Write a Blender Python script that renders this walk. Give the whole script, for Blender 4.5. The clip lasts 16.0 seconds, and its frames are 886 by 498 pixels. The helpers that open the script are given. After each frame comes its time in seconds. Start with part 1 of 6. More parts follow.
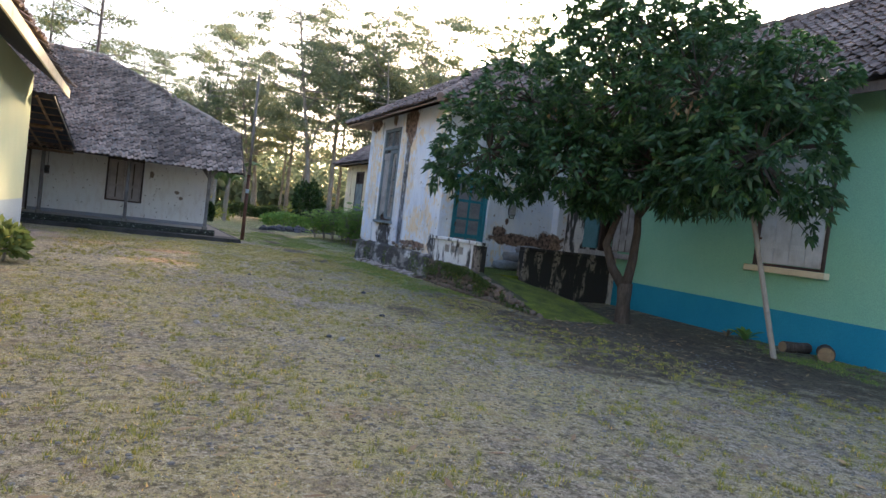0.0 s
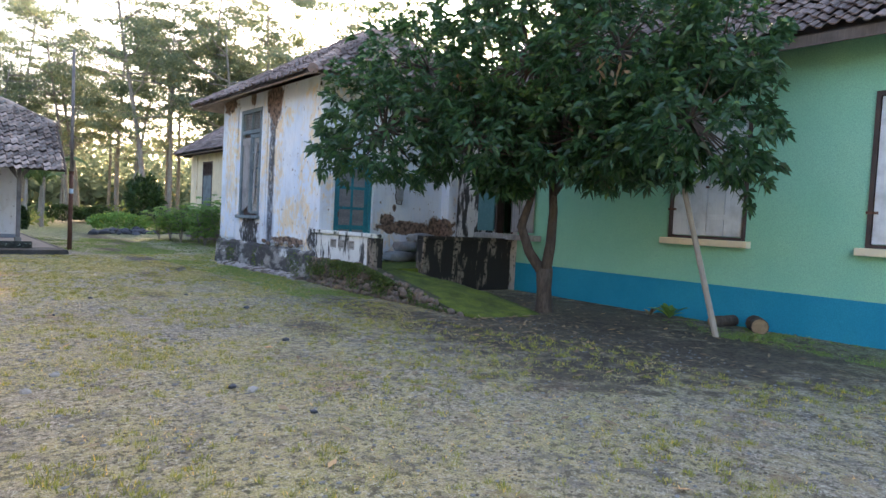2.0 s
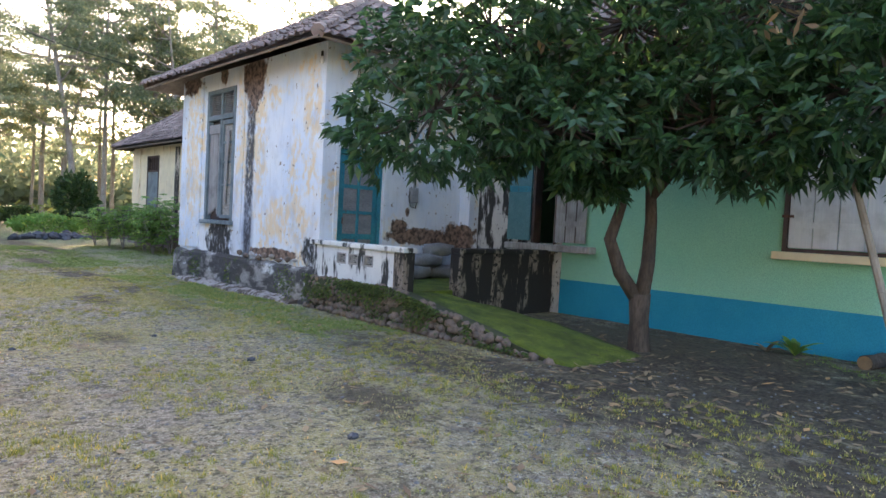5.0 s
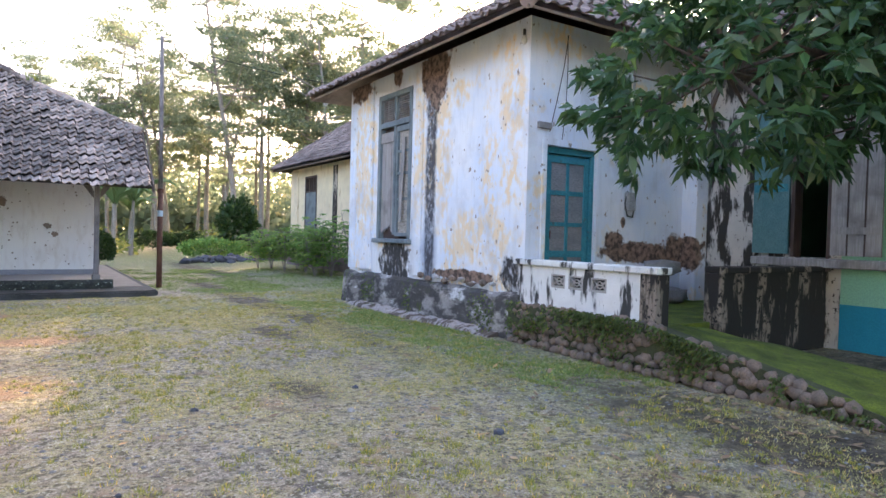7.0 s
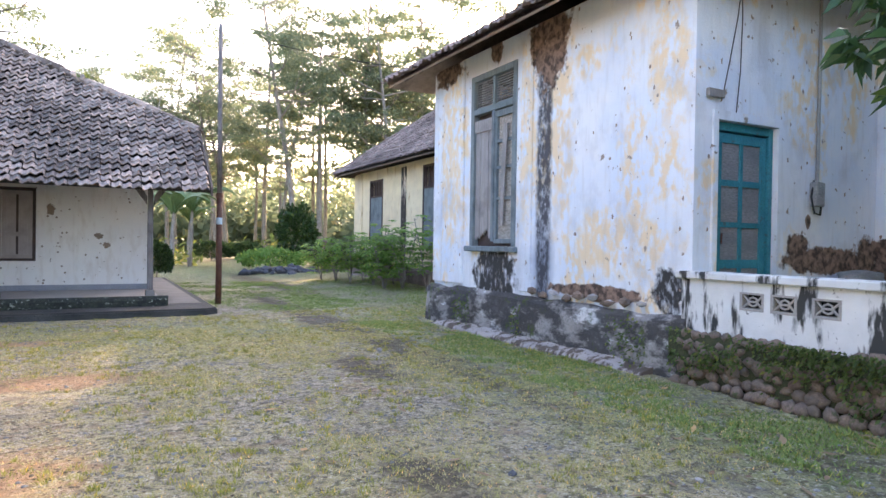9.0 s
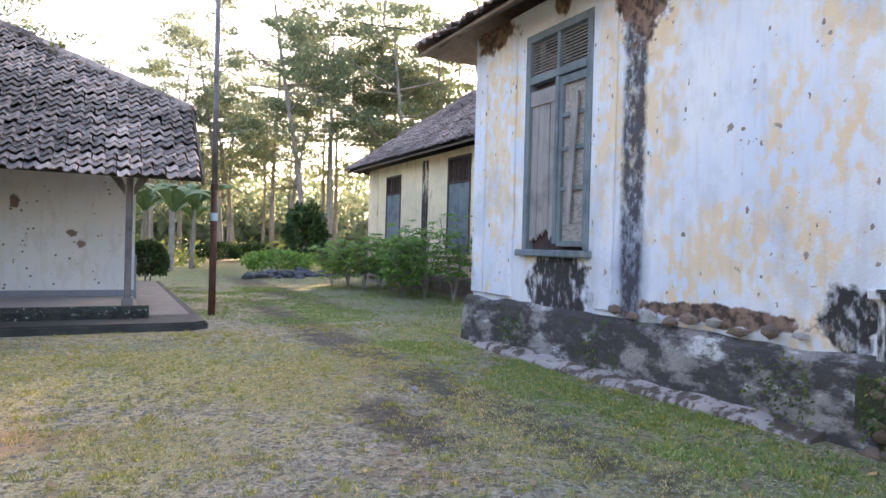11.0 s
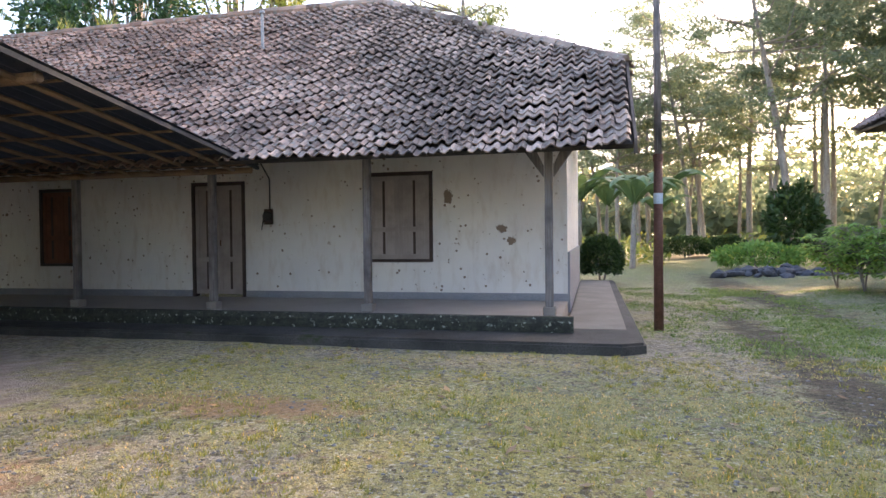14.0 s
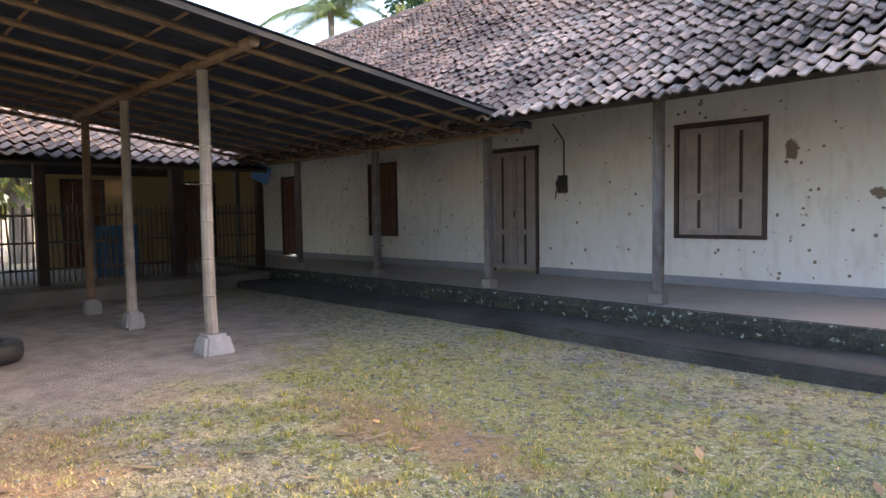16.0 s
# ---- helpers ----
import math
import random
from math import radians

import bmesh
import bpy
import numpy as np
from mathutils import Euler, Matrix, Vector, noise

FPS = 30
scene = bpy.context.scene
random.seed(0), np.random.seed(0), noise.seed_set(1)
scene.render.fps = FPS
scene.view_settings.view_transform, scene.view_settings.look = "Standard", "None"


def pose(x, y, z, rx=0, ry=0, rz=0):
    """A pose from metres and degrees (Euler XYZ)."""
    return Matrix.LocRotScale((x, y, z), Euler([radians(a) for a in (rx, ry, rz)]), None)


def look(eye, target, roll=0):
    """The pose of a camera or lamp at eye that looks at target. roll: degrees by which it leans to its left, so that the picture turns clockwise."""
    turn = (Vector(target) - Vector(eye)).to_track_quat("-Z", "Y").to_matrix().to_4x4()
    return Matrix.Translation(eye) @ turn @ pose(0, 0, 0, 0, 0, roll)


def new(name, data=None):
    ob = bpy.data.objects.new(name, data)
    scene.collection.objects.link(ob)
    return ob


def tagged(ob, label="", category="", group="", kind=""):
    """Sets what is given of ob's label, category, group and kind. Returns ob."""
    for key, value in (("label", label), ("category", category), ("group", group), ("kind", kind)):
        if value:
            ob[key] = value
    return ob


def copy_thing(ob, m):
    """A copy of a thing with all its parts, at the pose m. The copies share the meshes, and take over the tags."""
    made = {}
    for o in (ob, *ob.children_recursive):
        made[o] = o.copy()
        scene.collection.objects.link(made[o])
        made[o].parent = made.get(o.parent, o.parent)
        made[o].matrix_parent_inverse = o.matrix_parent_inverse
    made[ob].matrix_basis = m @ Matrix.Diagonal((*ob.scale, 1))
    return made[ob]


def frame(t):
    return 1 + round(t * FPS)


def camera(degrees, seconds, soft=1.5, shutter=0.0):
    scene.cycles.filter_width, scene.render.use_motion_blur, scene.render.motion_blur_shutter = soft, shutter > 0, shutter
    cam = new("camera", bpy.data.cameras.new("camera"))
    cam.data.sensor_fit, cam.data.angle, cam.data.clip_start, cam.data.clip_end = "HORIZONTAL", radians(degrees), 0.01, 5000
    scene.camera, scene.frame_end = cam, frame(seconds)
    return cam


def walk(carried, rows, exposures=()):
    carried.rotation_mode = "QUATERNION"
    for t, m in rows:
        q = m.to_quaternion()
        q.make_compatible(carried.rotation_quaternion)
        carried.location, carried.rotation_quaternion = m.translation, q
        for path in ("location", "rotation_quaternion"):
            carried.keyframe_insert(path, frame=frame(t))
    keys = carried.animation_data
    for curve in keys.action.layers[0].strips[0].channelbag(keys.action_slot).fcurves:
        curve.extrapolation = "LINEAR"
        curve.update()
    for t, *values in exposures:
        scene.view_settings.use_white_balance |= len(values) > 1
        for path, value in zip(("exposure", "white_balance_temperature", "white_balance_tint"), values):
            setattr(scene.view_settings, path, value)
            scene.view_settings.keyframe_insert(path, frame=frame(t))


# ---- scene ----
cam = camera(69.6, 16.0)
PATH = [
    (0, (0.092, 0.894, 1.474), (0.974, 2.688, 1.401), 6.9),
    (0.5, (0.097, 1.299, 1.474), (1.175, 2.983, 1.419), 5.8),
    (1, (0.162, 1.786, 1.515), (1.336, 3.404, 1.455), 3.6),
    (1.5, (0.183, 2.329, 1.509), (1.412, 3.906, 1.438), 3.2),
    (2, (0.22, 2.888, 1.506), (1.491, 4.43, 1.422), 3.0),
    (2.5, (0.362, 3.48, 1.497), (1.646, 5.009, 1.388), 2.7),
    (3, (0.435, 4.026, 1.57), (1.739, 5.537, 1.451), 2.5),
    (3.2, (0.459, 4.21, 1.593), (1.782, 5.705, 1.472), 2.3),
    (5.3, (0.914, 6.629, 1.56), (2.329, 8.04, 1.492), 2.8),
    (5.5, (0.979, 6.9, 1.546), (2.394, 8.312, 1.484), 2.4),
    (6, (1.106, 7.507, 1.521), (2.457, 8.98, 1.458), 2.2),
    (6.5, (1.149, 8.155, 1.504), (2.326, 9.771, 1.446), 1.7),
    (7, (1.19, 8.71, 1.498), (2.278, 10.388, 1.457), 1.5),
    (7.5, (1.295, 9.248, 1.506), (2.321, 10.965, 1.488), 1.3),
    (8, (1.316, 9.883, 1.473), (2.3, 11.624, 1.458), 1.3),
    (8.5, (1.401, 10.412, 1.473), (2.361, 12.166, 1.451), 0.8),
    (9, (1.537, 11.013, 1.461), (2.488, 12.771, 1.442), 0.9),
    (9.2, (1.59, 11.244, 1.47), (2.536, 13.006, 1.446), 1.2),
    (11.5, (2.315, 13.812, 1.421), (3.242, 15.584, 1.415), 1.5),
    (12, (2.445, 14.368, 1.441), (3.355, 16.149, 1.422), 1.4),
    (12.5, (2.628, 14.91, 1.436), (3.338, 16.779, 1.406), 0.9),
    (13, (2.785, 15.451, 1.392), (3.177, 17.412, 1.36), 0.6),
    (13.4, (2.934, 15.868, 1.351), (3.028, 17.865, 1.312), -0.2),
    (13.5, (2.951, 15.991, 1.351), (2.958, 17.991, 1.314), -0.1),
    (14, (3.031, 16.566, 1.347), (2.572, 18.513, 1.313), -0.6),
    (14.5, (3.051, 17.108, 1.346), (2.21, 18.922, 1.291), -1.2),
    (14.7, (3.066, 17.306, 1.355), (2.102, 19.057, 1.288), -1.7),
    (15, (3.084, 17.63, 1.353), (1.945, 19.272, 1.28), -1.6),
    (15.5, (3.144, 18.145, 1.348), (1.797, 19.62, 1.253), -1.3),
    (16, (3.233, 18.611, 1.36), (1.807, 20.009, 1.243), -0.9),
]
EXPOSURES = [(0, 1.82, 6400, 17), (1.5, 2.12, 6400, 17), (3, 2.62, 6450, 17), (5.5, 2.5, 6600, 19), (7, 2.75, 6600, 21), (9, 2.8, 6600, 21), (12.5, 2.45, 6750, 20), (14, 2.6, 6800, 20), (16, 2.88, 6850, 21)]
walk(cam, [(t, look(eye, target, roll)) for t, eye, target, roll in PATH], EXPOSURES)

# ---- world and light ----
SUN_EL, SUN_AZ = 19.0, 36.5          # degrees up; degrees from +y towards +x
world = bpy.data.worlds.new("sky")
scene.world = world
world.use_nodes = True
wn = world.node_tree
sky = wn.nodes.new("ShaderNodeTexSky")
sky.sky_type, sky.sun_disc = "NISHITA", False
sky.sun_elevation, sky.sun_rotation = radians(SUN_EL), radians(SUN_AZ)
sky.air_density, sky.dust_density, sky.ozone_density = 1.0, 3.0, 1.0
wn.links.new(sky.outputs[0], wn.nodes["Background"].inputs[0])
wn.nodes["Background"].inputs[1].default_value = 0.15
sun = new("sun", bpy.data.lights.new("sun", "SUN"))
sun.data.energy, sun.data.angle, sun.data.color = 3.2, radians(0.6), (1.0, 0.74, 0.45)
toward = Vector((math.sin(radians(SUN_AZ)) * math.cos(radians(SUN_EL)), math.cos(radians(SUN_AZ)) * math.cos(radians(SUN_EL)), math.sin(radians(SUN_EL))))
sun.matrix_world = look(toward * 50, (0, 0, 0))

# ---- materials ----
MATS = {}


class Nodes:
    """A small builder of node trees."""

    def __init__(self, name):
        self.m = bpy.data.materials.new(name)
        self.m.use_nodes = True
        self.t = self.m.node_tree
        self.b = self.t.nodes["Principled BSDF"]
        self.pos = self.add("ShaderNodeNewGeometry").outputs["Position"]

    def add(self, kind, **props):
        n = self.t.nodes.new(kind)
        for k, v in props.items():
            setattr(n, k, v)
        return n

    def link(self, a, b):
        self.t.links.new(a, b)

    def put(self, sock, v):
        if isinstance(v, (int, float)):
            sock.default_value = v
        elif isinstance(v, tuple):
            sock.default_value = (*v, 1) if len(v) == 3 and len(sock.default_value) == 4 else v
        else:
            self.link(v, sock)

    def math(self, op, a, b=0.0, clamp=False):
        n = self.add("ShaderNodeMath", operation=op, use_clamp=clamp)
        self.put(n.inputs[0], a)
        self.put(n.inputs[1], b)
        return n.outputs[0]

    def noise(self, scale, detail=4.0, stretch=(1, 1, 1), rough=0.6, shift=0.0):
        mp = self.add("ShaderNodeMapping")
        self.link(self.pos, mp.inputs[0])
        mp.inputs["Location"].default_value = (shift, shift * 0.7, shift * 1.3)
        mp.inputs["Scale"].default_value = stretch
        n = self.add("ShaderNodeTexNoise")
        self.link(mp.outputs[0], n.inputs["Vector"])
        n.inputs["Scale"].default_value, n.inputs["Detail"].default_value, n.inputs["Roughness"].default_value = scale, detail, rough
        return n.outputs["Fac"]

    def cells(self, scale, stretch=(1, 1, 1), out="Distance"):
        mp = self.add("ShaderNodeMapping")
        self.link(self.pos, mp.inputs[0])
        mp.inputs["Scale"].default_value = stretch
        n = self.add("ShaderNodeTexVoronoi")
        self.link(mp.outputs[0], n.inputs["Vector"])
        n.inputs["Scale"].default_value = scale
        return n.outputs[out]

    def ramp(self, v, lo, hi):
        n = self.add("ShaderNodeMapRange")
        self.put(n.inputs["Value"], v)
        n.inputs["From Min"].default_value, n.inputs["From Max"].default_value = lo, hi
        return n.outputs[0]

    def mix(self, fac, a, b):
        n = self.add("ShaderNodeMix", data_type="RGBA")
        self.put(n.inputs[0], fac)
        self.put(n.inputs[6], a)
        self.put(n.inputs[7], b)
        return n.outputs[2]

    def blot(self, centre, size, ragged=0.5, scale=3.0, shift=0.0, soft=0.09):
        """A worn patch round a place, 1 inside and 0 outside, with ragged edges."""
        sub = self.add("ShaderNodeVectorMath", operation="SUBTRACT")
        self.link(self.pos, sub.inputs[0])
        sub.inputs[1].default_value = centre
        div = self.add("ShaderNodeVectorMath", operation="DIVIDE")
        self.link(sub.outputs[0], div.inputs[0])
        div.inputs[1].default_value = size
        ln = self.add("ShaderNodeVectorMath", operation="LENGTH")
        self.link(div.outputs[0], ln.inputs[0])
        n = self.math("MULTIPLY", self.math("SUBTRACT", self.noise(scale, 5, shift=shift), 0.5), ragged * 4)
        return self.ramp(self.math("ADD", ln.outputs["Value"], n), 1.0 + soft, 1.0 - soft)

    def bump(self, h, strength, dist=0.02):
        n = self.add("ShaderNodeBump")
        n.inputs["Strength"].default_value, n.inputs["Distance"].default_value = strength, dist
        self.link(h, n.inputs["Height"])
        self.link(n.outputs[0], self.b.inputs["Normal"])

    def done(self, colour, rough=0.85, metal=0.0):
        self.put(self.b.inputs["Base Color"], colour)
        self.put(self.b.inputs["Roughness"], rough)
        self.b.inputs["Metallic"].default_value = metal
        MATS[self.m.name] = self.m
        return self.m


def plain(name, a, b, scale=4.0, rough=0.85, stretch=(1, 1, 1), bump=0.3, fine=60.0, metal=0.0, third=None):
    """Two colours in blotches with finer grain, and relief."""
    n = Nodes(name)
    c = n.mix(n.ramp(n.noise(scale, 5, stretch), 0.35, 0.65), a, b)
    c = n.mix(n.ramp(n.noise(fine, 3, stretch), 0.4, 0.75), c, tuple(v * 0.72 for v in a))
    if third:
        c = n.mix(n.ramp(n.noise(scale * 2.3, 6, stretch, shift=7), 0.6, 0.68), c, third)
    n.bump(n.noise(fine, 4, stretch), bump, 0.01)
    return n.done(c, rough, metal)


def wood(name, a, b, axis="z", rough=0.8):
    st = {"z": (1, 1, 0.06), "x": (0.06, 1, 1), "y": (1, 0.06, 1)}[axis]
    n = Nodes(name)
    info = n.add("ShaderNodeObjectInfo")
    c = n.mix(n.ramp(n.noise(45, 5, st), 0.3, 0.7), a, b)
    c = n.mix(n.ramp(n.noise(3, 4), 0.45, 0.75), c, tuple(v * 0.6 for v in a))
    c = n.mix(n.math("MULTIPLY", info.outputs["Random"], 0.35), c, tuple(v * 0.55 for v in b))
    n.bump(n.noise(60, 4, st), 0.5, 0.01)
    return n.done(c, rough)


# old limewash on the colonial block: chalk white over ochre, flaked, mouldy near the splash zone
def facade_paint():
    n = Nodes("old_limewash")
    c = n.mix(n.ramp(n.noise(1.1, 5), 0.4, 0.62), (0.84, 0.85, 0.88), (0.72, 0.78, 0.88))
    ochre = n.math("MULTIPLY", n.ramp(n.noise(1.0, 6, (1, 1, 0.8), shift=4), 0.52, 0.6), n.ramp(n.noise(9, 6, (1, 1, 0.6), shift=2), 0.44, 0.56))
    for cen, size in (((7.2, 18.85, 3.0), (1, 0.22, 1.1)), ((7.2, 18.1, 3.1), (1, 0.3, 1.3)), ((7.2, 16.15, 3.45), (1, 0.28, 0.7)), ((7.2, 16.95, 1.5), (1, 0.9, 0.4)), ((7.2, 21.1, 3.0), (1, 0.5, 1.6)), ((7.2, 17.5, 3.9), (1, 0.3, 0.2)), ((7.85, 15.8, 0.95), (0.3, 1, 0.6))):
        ochre = n.math("MAXIMUM", ochre, n.math("MULTIPLY", n.blot(cen, size, 0.5, 3.5, soft=0.25), n.ramp(n.noise(8, 7, (1, 1, 0.6), shift=15), 0.4, 0.55)))
    c = n.mix(n.math("MULTIPLY", ochre, 0.75), c, (0.86, 0.63, 0.33))
    c = n.mix(n.math("MULTIPLY", n.ramp(n.noise(14, 6, (1, 1, 0.12)), 0.52, 0.7), 0.22), c, (0.5, 0.46, 0.43))
    c = n.mix(n.math("MULTIPLY", n.ramp(n.noise(1.7, 7, (1, 1, 0.7), shift=33), 0.52, 0.66), 0.4), c, (0.45, 0.44, 0.45))
    c = n.mix(n.ramp(n.noise(7, 7, shift=41), 0.66, 0.69), c, (0.33, 0.27, 0.23))
    c = n.mix(n.math("MULTIPLY", n.blot((7.2, 18.45, 1.2), (3, 0.22, 0.6), 0.2, 4, soft=0.35), 0.7), c, (0.2, 0.25, 0.36))
    soot = n.math("MULTIPLY", n.blot((7.2, 18.45, 2.6), (3, 0.17, 3.0), 0.14, 9, soft=0.2), 0.94)
    c = n.mix(n.math("MULTIPLY", soot, n.ramp(n.noise(7, 9, (1, 1, 0.6), rough=0.75), 0.33, 0.52)), c, (0.045, 0.045, 0.055))
    for cen, size, r in (((7.2, 19.75, 0.95), (1, 0.62, 0.5), 0.35), ((7.2, 16.1, 0.95), (1, 0.22, 0.3), 0.4), ((7.2, 19.7, 0.7), (1, 0.25, 0.7), 0.4)):
        c = n.mix(n.math("MULTIPLY", n.blot(cen, size, r, 4), n.ramp(n.noise(12, 6, (1, 1, 0.5)), 0.24, 0.5)), c, (0.045, 0.042, 0.042))
    for cen, size in (((7.2, 18.35, 4.45), (1, 0.42, 0.75)), ((7.2, 19.75, 4.72), (1, 0.2, 0.3)), ((7.2, 21.3, 4.6), (1, 0.5, 0.3)), ((9.7, 15.8, 1.3), (1.0, 1, 0.16)), ((9.05, 15.8, 1.45), (0.22, 1, 0.2)), ((9.25, 15.8, 1.78), (0.06, 1, 0.1)), ((7.2, 17.3, 0.85), (1, 0.9, 0.1)), ((10.6, 15.8, 1.3), (0.4, 1, 0.3))):
        c = n.mix(n.blot(cen, size, 0.4, 5), c, n.mix(n.ramp(n.noise(11, 5), 0.4, 0.6), (0.3, 0.195, 0.145), (0.075, 0.05, 0.038)))
    chips = n.math("MULTIPLY", n.ramp(n.math("ADD", n.cells(3.3), n.math("MULTIPLY", n.noise(7, 4, shift=3), 0.42)), 0.27, 0.25), n.ramp(n.noise(1.5, 3, shift=11), 0.42, 0.47))
    chips2 = n.math("MULTIPLY", n.ramp(n.math("ADD", n.cells(7, (1, 1, 0.5)), n.math("MULTIPLY", n.noise(15, 4, shift=6), 0.5)), 0.35, 0.32), n.ramp(n.noise(1.2, 3, shift=21), 0.4, 0.44))
    allc = n.math("MAXIMUM", chips, chips2)
    c = n.mix(allc, c, (0.3, 0.22, 0.17))
    n.bump(n.math("SUBTRACT", n.noise(30, 5), n.math("MULTIPLY", allc, 1.2)), 0.5, 0.012)
    return n.done(c, 0.9)


def plinth_paint():
    n = Nodes("mouldy_plinth")
    c = n.mix(n.ramp(n.noise(2.2, 6), 0.42, 0.58), (0.27, 0.25, 0.24), (0.4, 0.375, 0.36))
    c = n.mix(n.ramp(n.noise(3.1, 9, (1, 0.6, 1.3), shift=5, rough=0.7), 0.55, 0.6), c, (0.66, 0.65, 0.65))
    c = n.mix(n.math("MULTIPLY", n.ramp(n.noise(1.9, 9, (1, 0.8, 1.6), shift=9, rough=0.72), 0.4, 0.5), 0.9), c, (0.04, 0.038, 0.038))
    c = n.mix(n.math("MULTIPLY", n.ramp(n.noise(26, 6, shift=23), 0.56, 0.68), 0.6), c, (0.09, 0.08, 0.075))
    c = n.mix(n.math("MULTIPLY", n.ramp(n.noise(4, 6, shift=14), 0.6, 0.67), 0.85), c, (0.07, 0.1, 0.025))
    n.bump(n.noise(14, 7), 0.8, 0.03)
    return n.done(c, 0.95)


def stained_white(name, dark, amount, base=(0.8, 0.8, 0.8)):
    n = Nodes(name)
    c = n.mix(n.ramp(n.noise(2.0, 5), 0.4, 0.65), base, tuple(v * 0.85 for v in base))
    streak = n.math("MAXIMUM", n.ramp(n.noise(4.5, 6, (1, 1, 0.25), shift=3), amount, amount + 0.06), n.ramp(n.noise(16, 5, shift=8), amount + 0.12, amount + 0.2))
    c = n.mix(streak, c, dark)
    n.bump(n.noise(25, 5), 0.5, 0.012)
    return n.done(c, 0.92)


def house_paint():
    n = Nodes("house_plaster")
    c = n.mix(n.ramp(n.noise(0.8, 5), 0.35, 0.7), (0.86, 0.82, 0.77), (0.78, 0.75, 0.73))
    c = n.mix(n.math("MULTIPLY", n.ramp(n.noise(6, 6, (1, 1, 0.3)), 0.5, 0.7), 0.4), c, (0.55, 0.45, 0.36))
    c = n.mix(n.ramp(n.noise(8, 7, shift=41), 0.66, 0.69), c, (0.45, 0.35, 0.27))
    chips = n.math("MULTIPLY", n.ramp(n.math("ADD", n.cells(2.4), n.math("MULTIPLY", n.noise(9, 4, shift=3), 0.4)), 0.26, 0.24), n.ramp(n.noise(0.9, 3, shift=11), 0.38, 0.42))
    chips = n.math("MAXIMUM", chips, n.math("MULTIPLY", n.ramp(n.math("ADD", n.cells(6.5), n.math("MULTIPLY", n.noise(18, 3), 0.2)), 0.25, 0.22), n.ramp(n.noise(1.3, 3, shift=31), 0.47, 0.5)))
    for cen, size in (((0.62, 27.16, 2.05), (0.1, 1, 0.16)), ((1.55, 27.16, 1.5), (0.11, 1, 0.09)), ((1.7, 27.16, 1.3), (0.09, 1, 0.09))):
        chips = n.math("MAXIMUM", chips, n.blot(cen, tuple(0.75 * v for v in size), 0.6, 12))
    c = n.mix(chips, c, (0.27, 0.2, 0.15))
    n.bump(n.math("SUBTRACT", n.noise(30, 5), chips), 0.35, 0.01)
    return n.done(c, 0.9)


